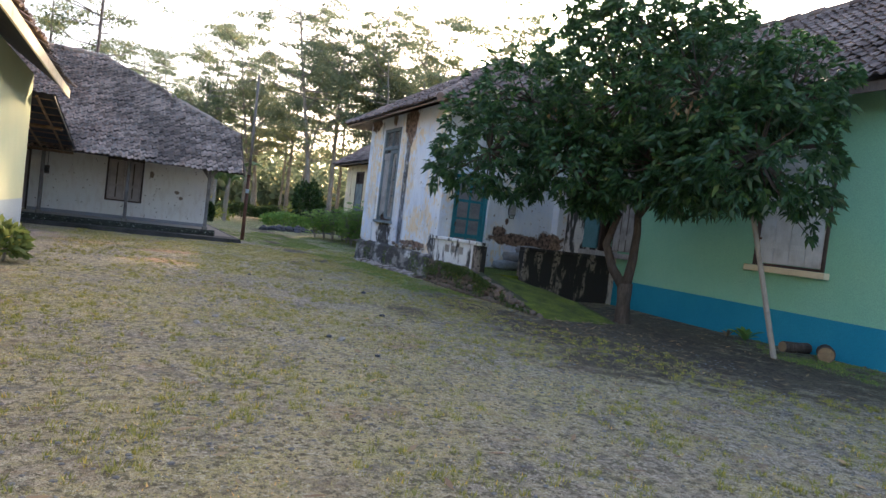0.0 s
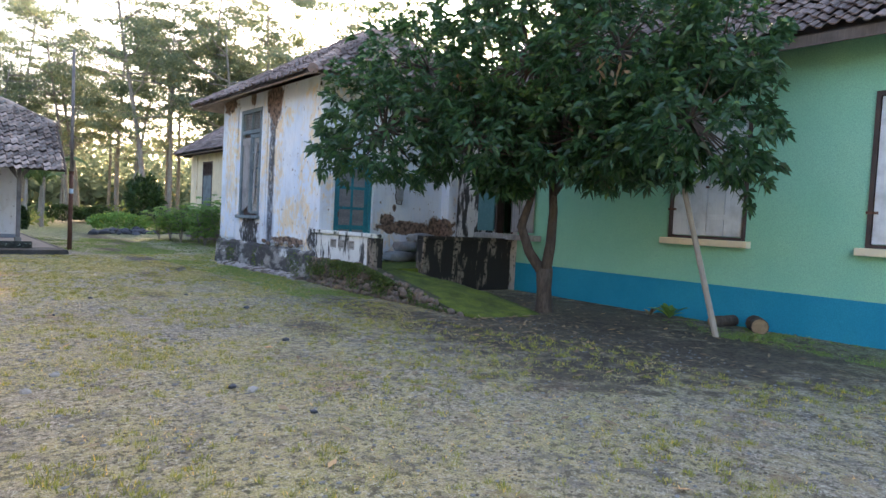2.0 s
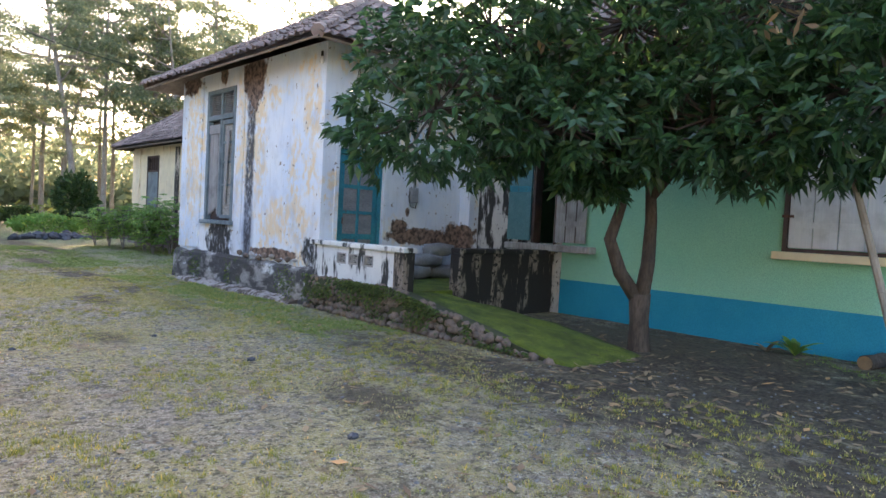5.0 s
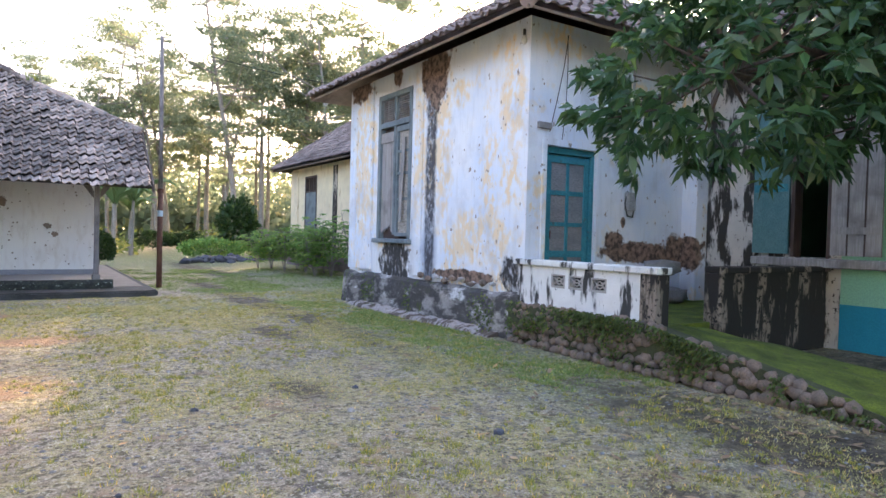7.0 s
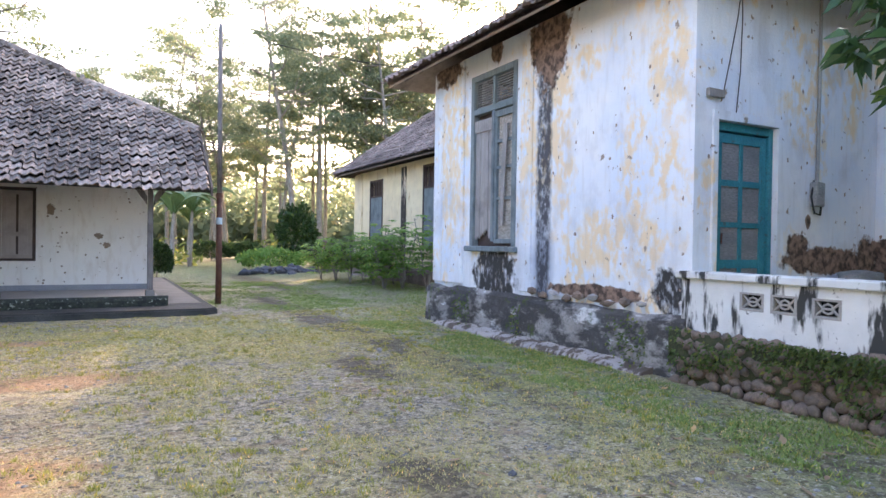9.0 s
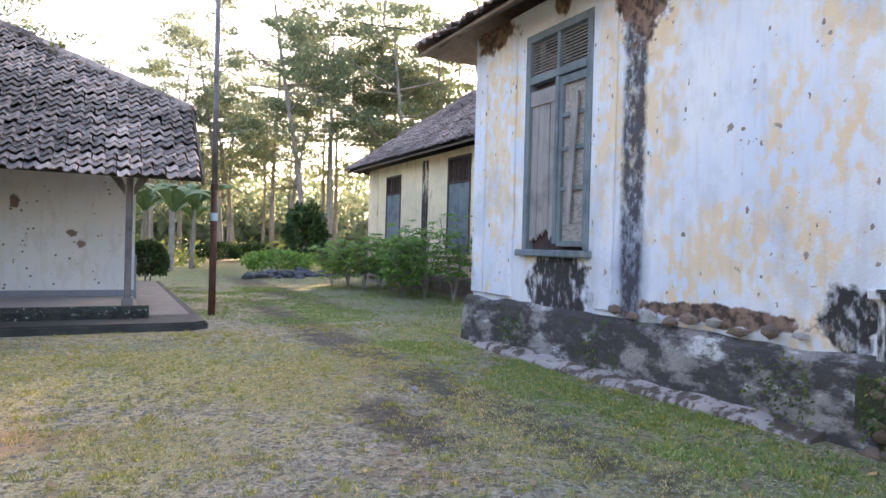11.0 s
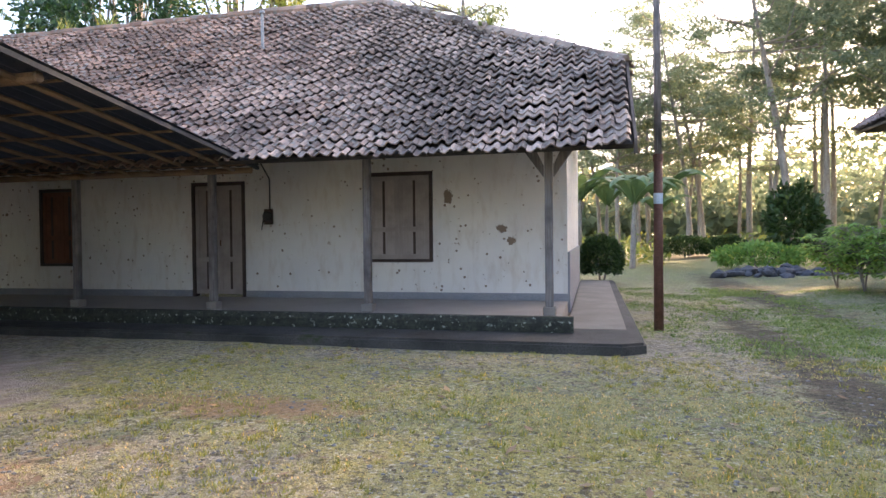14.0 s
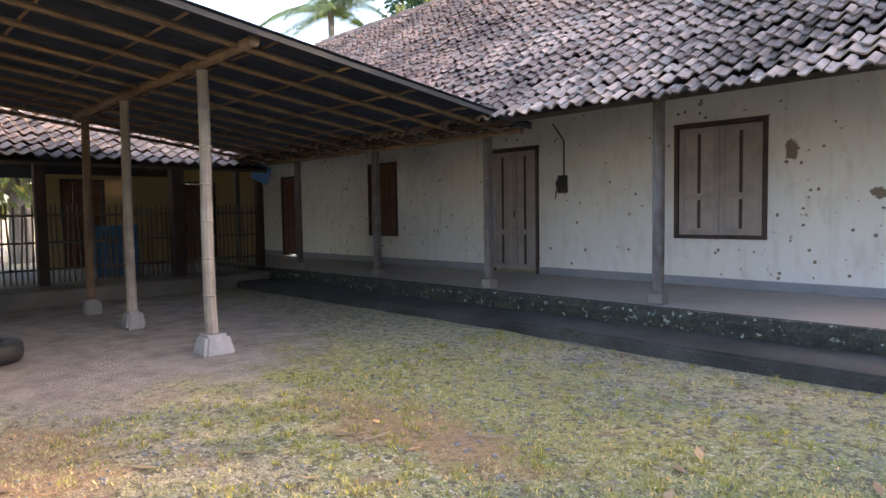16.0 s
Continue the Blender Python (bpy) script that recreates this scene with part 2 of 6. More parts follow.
def ground_paint():
    n = Nodes("yard_ground")
    gravel = n.mix(n.ramp(n.cells(42, out="Color"), 0.1, 0.9), (0.3, 0.255, 0.2), (0.68, 0.58, 0.46))
    gravel = n.mix(n.ramp(n.noise(3, 6, shift=3), 0.56, 0.7), gravel, (0.17, 0.155, 0.15))
    grass = n.mix(n.ramp(n.noise(2.2, 5, shift=6), 0.35, 0.65), (0.62, 0.51, 0.26), (0.47, 0.44, 0.17))
    grass = n.mix(n.ramp(n.noise(45, 4, shift=2), 0.4, 0.68), grass, (0.7, 0.58, 0.38))
    f = n.math("ADD", n.math("MULTIPLY", n.noise(0.45, 4, shift=1), 0.5), n.math("MULTIPLY", n.noise(5, 6, shift=5), 0.5))
    c = n.mix(n.ramp(f, 0.42, 0.57), gravel, grass)
    c = n.mix(n.math("MULTIPLY", n.ramp(n.noise(0.8, 5, shift=17), 0.6, 0.68), 0.7), c, (0.5, 0.3, 0.18))
    lush = n.mix(n.ramp(n.noise(30, 5), 0.35, 0.65), (0.15, 0.24, 0.06), (0.3, 0.37, 0.13))
    for cen, size in (((8.6, 25.5, 0), (2.9, 6.0, 2)), ((10.2, 4.5, 0), (1.3, 4.2, 2)), ((5.9, 16.5, 0), (1.0, 5.0, 2)), ((2.0, 21.6, 0), (4.5, 1.3, 2)), ((12, 46, 0), (9, 9, 2)), ((-2, 50, 0), (6, 20, 2)), ((7.5, 38, 0), (5, 7, 2)), ((5, 47, 0), (5, 8, 2))):
        c = n.mix(n.math("MULTIPLY", n.blot(cen, size, 0.6, 2.6, soft=0.4), 0.62), c, lush)
    # Golden blots paint sunlit patches into the grass colour.
    sunlit_gold = n.mix(n.ramp(n.noise(28, 5), 0.4, 0.65), (0.62, 0.5, 0.14), (0.42, 0.4, 0.11))
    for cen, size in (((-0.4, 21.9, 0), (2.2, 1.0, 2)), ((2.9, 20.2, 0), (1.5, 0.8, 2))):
        c = n.mix(n.math("MULTIPLY", n.blot(cen, size, 0.7, 3.5, soft=0.35), 0.7), c, sunlit_gold)
    dirt = n.mix(n.ramp(n.noise(3, 6), 0.4, 0.65), (0.55, 0.46, 0.39), (0.36, 0.29, 0.24))
    c = n.mix(n.math("MULTIPLY", n.ramp(n.noise(13, 8, shift=12, rough=0.72), 0.5, 0.57), 0.85), c, n.mix(n.noise(3, 2), (0.17, 0.14, 0.1), (0.13, 0.13, 0.07)))
    c = n.mix(n.math("MULTIPLY", n.ramp(n.noise(30, 6, shift=19), 0.55, 0.63), 0.85), c, (0.75, 0.7, 0.54))
    c = n.mix(n.math("MULTIPLY", n.ramp(n.noise(75, 4, shift=25), 0.55, 0.63), 0.8), c, (0.1, 0.085, 0.06))
    c = n.mix(n.math("MULTIPLY", n.ramp(n.noise(4.2, 8, shift=47, rough=0.72), 0.53, 0.62), 0.6), c, n.mix(n.ramp(n.noise(1.1, 3, shift=50), 0.45, 0.6), (0.2, 0.18, 0.16), (0.36, 0.24, 0.15)))
    soil = n.mix(n.ramp(n.noise(18, 5), 0.4, 0.65), (0.06, 0.047, 0.034), (0.15, 0.115, 0.08))
    for cen, size in (((9.4, 10.4, 0), (2.2, 3.3, 2)), ((6.1, 11.0, 0), (0.6, 2.6, 2)), ((5.2, 22.5, 0), (0.4, 6.5, 2)), ((7.3, 8.6, 0), (2.1, 2.4, 2)), ((6.6, 33.5, 0), (0.6, 6, 2)), ((8.3, 6.6, 0), (1.9, 1.5, 2)), ((5.6, 7.0, 0), (0.9, 0.7, 2)), ((4.4, 10.6, 0), (0.35, 0.6, 2)), ((4.3, 18.0, 0), (0.3, 0.9, 2)), ((3.4, 14.5, 0), (0.25, 0.4, 2))):
        c = n.mix(n.math("MULTIPLY", n.blot(cen, size, 0.65, 3.2, soft=0.4), 0.82), c, soil)
    earth = n.mix(n.ramp(n.noise(24, 6, shift=70), 0.4, 0.65), (0.58, 0.33, 0.18), (0.3, 0.19, 0.1))
    for cen, size in (((0.2, 21.2, 0), (1.0, 0.35, 2)), ((1.2, 18.6, 0), (0.9, 0.4, 2)), ((0.8, 15.6, 0), (0.7, 0.5, 2)), ((-0.9, 19.4, 0), (0.7, 0.4, 2))):
        c = n.mix(n.math("MULTIPLY", n.blot(cen, size, 0.6, 4, soft=0.3), 0.75), c, earth)
    c = n.mix(n.blot((-6.6, 20.6, 0), (4.9, 2.6, 2), 0.22, 2.4, soft=0.12), c, n.mix(n.math("MULTIPLY", n.ramp(n.noise(26, 6, shift=60), 0.55, 0.7), 0.4), dirt, (0.2, 0.16, 0.13)))
    h = n.math("ADD", n.noise(70, 4), n.math("MULTIPLY", n.noise(14, 5), 1.6))
    n.bump(h, 1.0, 0.05)
    return n.done(c, 0.95)


def tile_paint(name, light, dark, moss, newer=False):
    n = Nodes(name)
    isl = n.add("ShaderNodeNewGeometry").outputs["Random Per Island"]
    obr = n.add("ShaderNodeObjectInfo").outputs["Random"]
    r = n.math("FRACT", n.math("ADD", isl, n.math("MULTIPLY", obr, 7.31)))
    c = n.mix(r, light, dark)
    if newer:
        sx = n.add("ShaderNodeSeparateXYZ")
        n.link(n.pos, sx.inputs[0])
        red = n.math("MULTIPLY", n.ramp(n.math("ADD", sx.outputs[0], n.math("MULTIPLY", n.noise(0.5, 3), 5)), 3.0, -2.5), 0.7)
        c = n.mix(red, c, n.mix(r, (0.46, 0.24, 0.15), (0.2, 0.1, 0.07)))
    c = n.mix(n.ramp(n.noise(9, 6), 0.5, 0.62), c, moss)
    c = n.mix(n.math("MULTIPLY", n.ramp(n.noise(0.6, 4, shift=8), 0.45, 0.6), 0.55), c, tuple(v * 0.5 for v in dark))
    c = n.mix(n.ramp(n.noise(22, 5, shift=4), 0.63, 0.72), c, (0.42, 0.41, 0.38))
    n.bump(n.noise(40, 5), 0.5, 0.01)
    return n.done(c, 0.9)


def leaf_paint(name, a, b, shine=0.4, glow=0.35):
    n = Nodes(name)
    isl = n.add("ShaderNodeNewGeometry").outputs["Random Per Island"]
    c = n.mix(isl, a, b)
    c = n.mix(n.math("MULTIPLY", n.ramp(isl, 0.9, 0.97), 0.6), c, (b[0] * 2.2, b[1] * 1.5, b[2]))
    m = n.done(c, shine)
    out = n.t.nodes["Material Output"]
    tr = n.add("ShaderNodeBsdfTranslucent")
    n.link(c, tr.inputs[0])
    mx = n.add("ShaderNodeMixShader")
    mx.inputs[0].default_value = glow
    n.link(n.b.outputs[0], mx.inputs[1])
    n.link(tr.outputs[0], mx.inputs[2])
    n.link(mx.outputs[0], out.inputs[0])
    return m


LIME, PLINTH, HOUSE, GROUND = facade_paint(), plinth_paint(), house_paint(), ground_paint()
PARAPET = stained_white("parapet_white", (0.05, 0.05, 0.05), 0.53)
DARKPAR = stained_white("black_stained_plaster", (0.025, 0.022, 0.02), 0.4, (0.27, 0.22, 0.18))
GREEN = plain("green_limewash", (0.27, 0.6, 0.42), (0.33, 0.64, 0.45), 0.9, 0.8, bump=0.25)
BLUE = plain("blue_dado", (0.0, 0.27, 0.42), (0.01, 0.31, 0.46), 1.2, 0.75, bump=0.25)
CREAM = stained_white("cream_plaster", (0.6, 0.42, 0.23), 0.6, (0.86, 0.72, 0.5))
YELLOW = plain("yellow_plaster", (0.6, 0.42, 0.2), (0.5, 0.35, 0.18), 1.5)
PALEGREEN = plain("pale_green_plaster", (0.55, 0.62, 0.4), (0.65, 0.68, 0.45), 0.8)
PALEBLUE = plain("pale_blue_dado", (0.36, 0.46, 0.52), (0.42, 0.5, 0.55), 1.0)
SLAB = plain("wet_concrete", (0.028, 0.028, 0.026), (0.1, 0.095, 0.09), 1.3, 0.75, third=(0.035, 0.05, 0.022), bump=0.6)
SLABPALE = plain("pale_concrete", (0.3, 0.27, 0.24), (0.2, 0.18, 0.16), 2.0, 0.85)
TILEFLOOR = plain("verandah_cement", (0.36, 0.32, 0.29), (0.28, 0.25, 0.23), 1.4, 0.55)
STEP = plain("mossy_step", (0.03, 0.032, 0.026), (0.07, 0.075, 0.055), 7, 0.95, third=(0.34, 0.38, 0.32), fine=30)
BAND = plain("grey_skirting", (0.28, 0.29, 0.33), (0.36, 0.36, 0.38), 3.0)
TILE_HOUSE = tile_paint("house_clay_tile", (0.6, 0.45, 0.37), (0.13, 0.095, 0.08), (0.3, 0.27, 0.24), True)
TILE_RED = tile_paint("red_clay_tile", (0.37, 0.27, 0.23), (0.14, 0.095, 0.085), (0.2, 0.175, 0.15))
TILE_SHED = tile_paint("mottled_clay_tile", (0.68, 0.46, 0.33), (0.2, 0.14, 0.11), (0.3, 0.27, 0.23))
BOARD = wood("dark_board", (0.1, 0.075, 0.06), (0.17, 0.13, 0.11))
SOFFIT = wood("brown_eave_board", (0.3, 0.225, 0.18), (0.4, 0.31, 0.26), "y")
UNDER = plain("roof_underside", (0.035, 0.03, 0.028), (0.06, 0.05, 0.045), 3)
GREYWOOD = wood("weathered_plank", (0.26, 0.24, 0.23), (0.46, 0.43, 0.42))
WHITEWOOD = wood("white_painted_plank", (0.78, 0.78, 0.8), (0.68, 0.68, 0.72))
FRAMEBLUE = wood("grey_blue_frame", (0.14, 0.18, 0.2), (0.25, 0.29, 0.31))
TEAL = plain("teal_paint", (0.02, 0.2, 0.26), (0.04, 0.29, 0.35), 5, 0.6, third=(0.06, 0.13, 0.14))
TEALPALE = plain("faded_teal_paint", (0.07, 0.2, 0.22), (0.12, 0.26, 0.28), 3, 0.7)
MAUVE = wood("mauve_shutter_paint", (0.5, 0.43, 0.4), (0.42, 0.355, 0.33))
BROWNFRAME = wood("dark_brown_frame", (0.07, 0.045, 0.04), (0.11, 0.075, 0.065))
REDWOOD = wood("red_brown_wood", (0.18, 0.07, 0.04), (0.26, 0.11, 0.06))
POSTWOOD = wood("worn_grey_post", (0.1, 0.08, 0.075), (0.3, 0.27, 0.26))
BAMBOO = wood("dry_bamboo", (0.34, 0.28, 0.23), (0.48, 0.41, 0.34))
BAMBOODARK = wood("brown_bamboo", (0.19, 0.115, 0.07), (0.32, 0.21, 0.135), "y")
CANE = wood("fence_cane", (0.13, 0.1, 0.075), (0.24, 0.19, 0.14))
GLASS = plain("dusty_pane_board", (0.2, 0.2, 0.22), (0.32, 0.31, 0.32), 6, 0.45, (0.3, 0.3, 1))
MAT_WOVEN = plain("woven_bamboo_mat", (0.5, 0.46, 0.41), (0.2, 0.18, 0.16), 14, 0.9, (1, 1, 2.5), third=(0.03, 0.03, 0.03))
STONE = plain("field_stone", (0.15, 0.12, 0.1), (0.3, 0.21, 0.165), 5, 0.95, third=(0.09, 0.1, 0.05))
MOSS = plain("moss", (0.06, 0.09, 0.012), (0.19, 0.24, 0.025), 3.2, 1.0, bump=1.0, third=(0.07, 0.06, 0.03))
DARKSOIL = plain("mossy_mortar", (0.05, 0.055, 0.03), (0.09, 0.1, 0.045), 5, 1.0)
BARK = plain("grey_bark", (0.23, 0.2, 0.18), (0.36, 0.33, 0.3), 5, 0.95, (1, 1, 0.3), 0.8, 30)
BARKDARK = plain("mango_bark", (0.06, 0.043, 0.034), (0.12, 0.09, 0.07), 6, 0.95, (1, 1, 0.3), 0.8, 30)
LEAF_MANGO = leaf_paint("mango_leaf", (0.025, 0.07, 0.03), (0.06, 0.14, 0.045), 0.32, 0.3)
# Paler than real foliage: distance haze is put into this leaf colour.
LEAF_TREE_HAZED = leaf_paint("hazed_albizia_leaf", (0.17, 0.22, 0.14), (0.3, 0.35, 0.22), 0.6, 0.6)
LEAF_SHRUB = leaf_paint("cassava_leaf", (0.15, 0.3, 0.06), (0.28, 0.44, 0.12), 0.5, 0.45)
LEAF_BANANA = leaf_paint("banana_leaf", (0.07, 0.14, 0.05), (0.16, 0.24, 0.1), 0.4, 0.25)
LEAF_HEDGE = leaf_paint("hedge_leaf", (0.02, 0.05, 0.012), (0.05, 0.1, 0.025), 0.5, 0.2)
LEAF_YELLOW = leaf_paint("undergrowth_leaf", (0.12, 0.18, 0.05), (0.26, 0.3, 0.09), 0.6, 0.35)
LEAF_PALM = leaf_paint("palm_leaf", (0.1, 0.18, 0.05), (0.22, 0.3, 0.1), 0.45, 0.3)
LEAF_DRY = leaf_paint("dry_leaf", (0.24, 0.15, 0.09), (0.4, 0.3, 0.17), 0.8, 0.1)
BLADE = leaf_paint("grass_blade", (0.42, 0.4, 0.14), (0.66, 0.56, 0.28), 0.7, 0.3)
BLADELUSH = leaf_paint("lush_grass_blade", (0.16, 0.26, 0.06), (0.32, 0.4, 0.12), 0.7, 0.3)
PEBBLE = plain("grey_pebble", (0.2, 0.2, 0.2), (0.38, 0.37, 0.35), 9, 0.9)
CLOD = plain("dark_earth_clod", (0.14, 0.11, 0.075), (0.26, 0.21, 0.14), 9, 0.95)
IRON = plain("rusty_iron", (0.12, 0.05, 0.035), (0.2, 0.1, 0.07), 6, 0.7, metal=0.3)
SHEET = plain("black_roof_sheet", (0.025, 0.028, 0.032), (0.05, 0.05, 0.055), 2, 0.75)
GREYPLASTIC = plain("grey_plastic", (0.3, 0.3, 0.3), (0.4, 0.4, 0.4), 5, 0.5)
# Rubber of tyre and cables, and the painted shade behind the vent blocks.
RUBBER_VENTSHADE = plain("black_rubber_and_vent_shade", (0.02, 0.02, 0.02), (0.04, 0.04, 0.04), 5, 0.6)
GREYMATTE = plain("grey_matte", (0.25, 0.25, 0.26), (0.38, 0.38, 0.38), 3, 0.9)
LABELBLUE = plain("pale_blue_label", (0.5, 0.65, 0.75), (0.6, 0.7, 0.8), 9, 0.5)
BULB = plain("white_glass_bulb", (0.85, 0.85, 0.85), (0.8, 0.8, 0.8), 3, 0.2)
TARP = plain("blue_tarp", (0.06, 0.2, 0.5), (0.1, 0.28, 0.6), 6, 0.5)
CUTWOOD = plain("cut_log_end", (0.33, 0.22, 0.12), (0.22, 0.14, 0.08), 12, 0.9)
WHITEBLOCK = plain("pale_stone_block", (0.45, 0.42, 0.4), (0.36, 0.34, 0.33), 8, 0.9)

# ---- mesh helpers ----
R = random.Random(4)


def mesh_of(name, bm, material, smooth=False):
    me = bpy.data.meshes.new(name)
    bm.to_mesh(me)
    bm.free()
    if material:
        me.materials.append(material)
    if smooth:
        me.polygons.foreach_set("use_smooth", [True] * len(me.polygons))
    return me


def raw(name, verts, faces, material):
    me = bpy.data.meshes.new(name)
    me.from_pydata(verts, [], faces)
    me.materials.append(material)
    me.update()
    return me


def part(name, bm, material, parent, label="", smooth=False):
    me = bm if isinstance(bm, bpy.types.Mesh) else mesh_of(name, bm, material, smooth)
    ob = new(name, me)
    ob.parent = parent
    return tagged(ob, label)


def thing(name, label, category, m=None, group="", kind=""):
    ob = new(name)
    ob.empty_display_size = 0.2
    ob.matrix_world = m or Matrix()
    return tagged(ob, label, category, group, kind)


def solid(name, bm, material, label, category, kind="structure", smooth=False, m=None, group=""):
    ob = new(name, bm if isinstance(bm, bpy.types.Mesh) else mesh_of(name, bm, material, smooth))
    if m:
        ob.matrix_world = m
    return tagged(ob, label, category, group, kind)


def box(bm, a, b, bevel=0.0):
    x0, x1 = sorted((a[0], b[0]))
    y0, y1 = sorted((a[1], b[1]))
    z0, z1 = sorted((a[2], b[2]))
    v = [bm.verts.new(p) for p in ((x0, y0, z0), (x1, y0, z0), (x1, y1, z0), (x0, y1, z0), (x0, y0, z1), (x1, y0, z1), (x1, y1, z1), (x0, y1, z1))]
    fs = [bm.faces.new([v[i] for i in q]) for q in ((3, 2, 1, 0), (4, 5, 6, 7), (0, 1, 5, 4), (1, 2, 6, 5), (2, 3, 7, 6), (3, 0, 4, 7))]
    if bevel:
        es = list({e for f in fs for e in f.edges})
        bmesh.ops.bevel(bm, geom=es, offset=bevel, segments=1, affect="EDGES")
    return bm


def B(a, b, bevel=0.0):
    return box(bmesh.new(), a, b, bevel)


def prism(bm, poly, axis, lo, hi):
    """A polygon in the two other axes, drawn out along one axis."""
    def at(p, h):
        return {"x": (h, p[0], p[1]), "y": (p[0], h, p[1]), "z": (p[0], p[1], h)}[axis]
    a = [bm.verts.new(at(p, lo)) for p in poly]
    b = [bm.verts.new(at(p, hi)) for p in poly]
    bm.faces.new(a)
    bm.faces.new(b[::-1])
    for i in range(len(poly)):
        j = (i + 1) % len(poly)
        bm.faces.new((a[j], a[i], b[i], b[j]))
    bmesh.ops.recalc_face_normals(bm, faces=bm.faces)
    return bm


def tube(bm, pts, radii, seg=8, cap=True):
    """A round limb through points."""
    rings = []
    for i, p in enumerate(pts):
        p = Vector(p)
        d = (Vector(pts[min(i + 1, len(pts) - 1)]) - Vector(pts[max(i - 1, 0)])).normalized()
        side = d.cross(Vector((0.31, 0.95, 0.1))).normalized()
        up = side.cross(d)
        rings.append([bm.verts.new(p + (side * math.cos(k * 2 * math.pi / seg) + up * math.sin(k * 2 * math.pi / seg)) * radii[i]) for k in range(seg)])
    for a, b in zip(rings, rings[1:]):
        for k in range(seg):
            bm.faces.new((a[k], a[(k + 1) % seg], b[(k + 1) % seg], b[k]))
    if cap:
        bm.faces.new(rings[0][::-1])
        bm.faces.new(rings[-1])
    return bm


def T(pts, radii, seg=8):
    return tube(bmesh.new(), pts, radii, seg)


def cane_pts(a, b, r, n=7):
    """A bamboo pole with its nodes."""
    pts, rad = [], []
    a, b = Vector(a), Vector(b)
    for i in range(n):
        for d, k in ((0.0, 1.0), (0.03, 1.14), (0.06, 1.0)):
            f = min(1.0, (i + d) / (n - 0.9))
            pts.append(a.lerp(b, f) + Vector((math.sin(f * 5 + a.x) * 0.012, math.cos(f * 4 + a.y) * 0.012, 0)))
            rad.append(r * k * (1 - 0.15 * f))
    return pts, rad


def walls(u0, u1, z0, z1, t0, t1, holes, along):
    """A wall along x or y with real openings (u0, u1, z0, z1)."""
    bm = bmesh.new()
    us = sorted({u0, u1, *(h[0] for h in holes), *(h[1] for h in holes)})
    zs = sorted({z0, z1, *(h[2] for h in holes), *(h[3] for h in holes)})
    for a, b in zip(us, us[1:]):
        for c, d in zip(zs, zs[1:]):
            if any(h[0] <= a and b <= h[1] and h[2] <= c and d <= h[3] for h in holes):
                continue
            if along == "y":
                box(bm, (t0, a, c), (t1, b, d))
            else:
                box(bm, (a, t0, c), (b, t1, d))
    seen = {}
    for f in bm.faces:
        seen.setdefault(tuple(round(q, 3) for q in f.calc_center_median()), []).append(f)
    bmesh.ops.delete(bm, geom=[f for fs in seen.values() if len(fs) > 1 for f in fs], context="FACES")
    bmesh.ops.remove_doubles(bm, verts=bm.verts, dist=0.0005)
    return bm


def blob(bm, c, r, rng, seg=6, rough=0.25):
    """An uneven stone."""
    m = bmesh.ops.create_icosphere(bm, subdivisions=1, radius=1.0)
    for v in m["verts"]:
        k = 1 + rng.uniform(-rough, rough)
        v.co = Vector((c[0] + v.co.x * r[0] * k, c[1] + v.co.y * r[1] * k, c[2] + v.co.z * r[2] * k))


# ---- ground ----
def ground_height(x, y):
    h = (noise.noise((x * 0.35, y * 0.35, 0)) * 0.035 + noise.noise((x * 1.7, y * 1.7, 3)) * 0.012)
    near = max(0.0, 1 - max(abs(x - 2) / 40, abs(y - 18) / 60))
    h *= min(1, near * 3)
    if x > 7.4 and y > 22.5:
        h += 0.12 * min(1, (x - 7.4) / 2.5) * min(1, (y - 22.5) / 2)
    return h


def build_ground():
    def steps(lo, hi, fine, step):
        s = [-900, -400, -180, -90, -60]
        s = [v for v in s if v < lo] + list(np.arange(lo, hi, fine)) + [v for v in (hi + 15, hi + 45, hi + 120, hi + 400, hi + 1500)]
        return [float(v) for v in s]
    xs, ys = steps(-12, 16, 0.22, 0), steps(-4, 46, 0.22, 0)
    verts = [(x, y, ground_height(x, y)) for y in ys for x in xs]
    w = len(xs)
    faces = [(j * w + i, j * w + i + 1, (j + 1) * w + i + 1, (j + 1) * w + i) for j in range(len(ys) - 1) for i in range(w - 1)]
    me = raw("ground", verts, faces, GROUND)
    me.polygons.foreach_set("use_smooth", [True] * len(me.polygons))
    tagged(new("ground", me), "yard of patchy grass, gravel and bare earth", "ground", kind="structure")


build_ground()

# ---- roofs ----
def tile_mesh(w, l, wave=0.055, lift=0.045):
    """One pantile: an S across, lifted at its lower lip; lower edge at y=0."""
    prof = [(0.0, 0.35), (0.16, 0.0), (0.36, -0.05), (0.56, 0.5), (0.76, 1.0), (0.92, 0.75), (1.04, 0.3)]
    v, f = [], []
    n = len(prof)
    for y, up in ((0.0, lift), (l * 1.12, 0.004)):
        for px, pz in prof:
            v.append(((px - 0.5) * w, y, pz * wave + up))
    for px, pz in prof:
        v.append(((px - 0.5) * w, 0.0, pz * wave + lift - 0.018))
    f += [(i, i + 1, n + i + 1, n + i) for i in range(n - 1)]
    f += [(2 * n + i, 2 * n + i + 1, i + 1, i) for i in range(n - 1)]
    return v, f


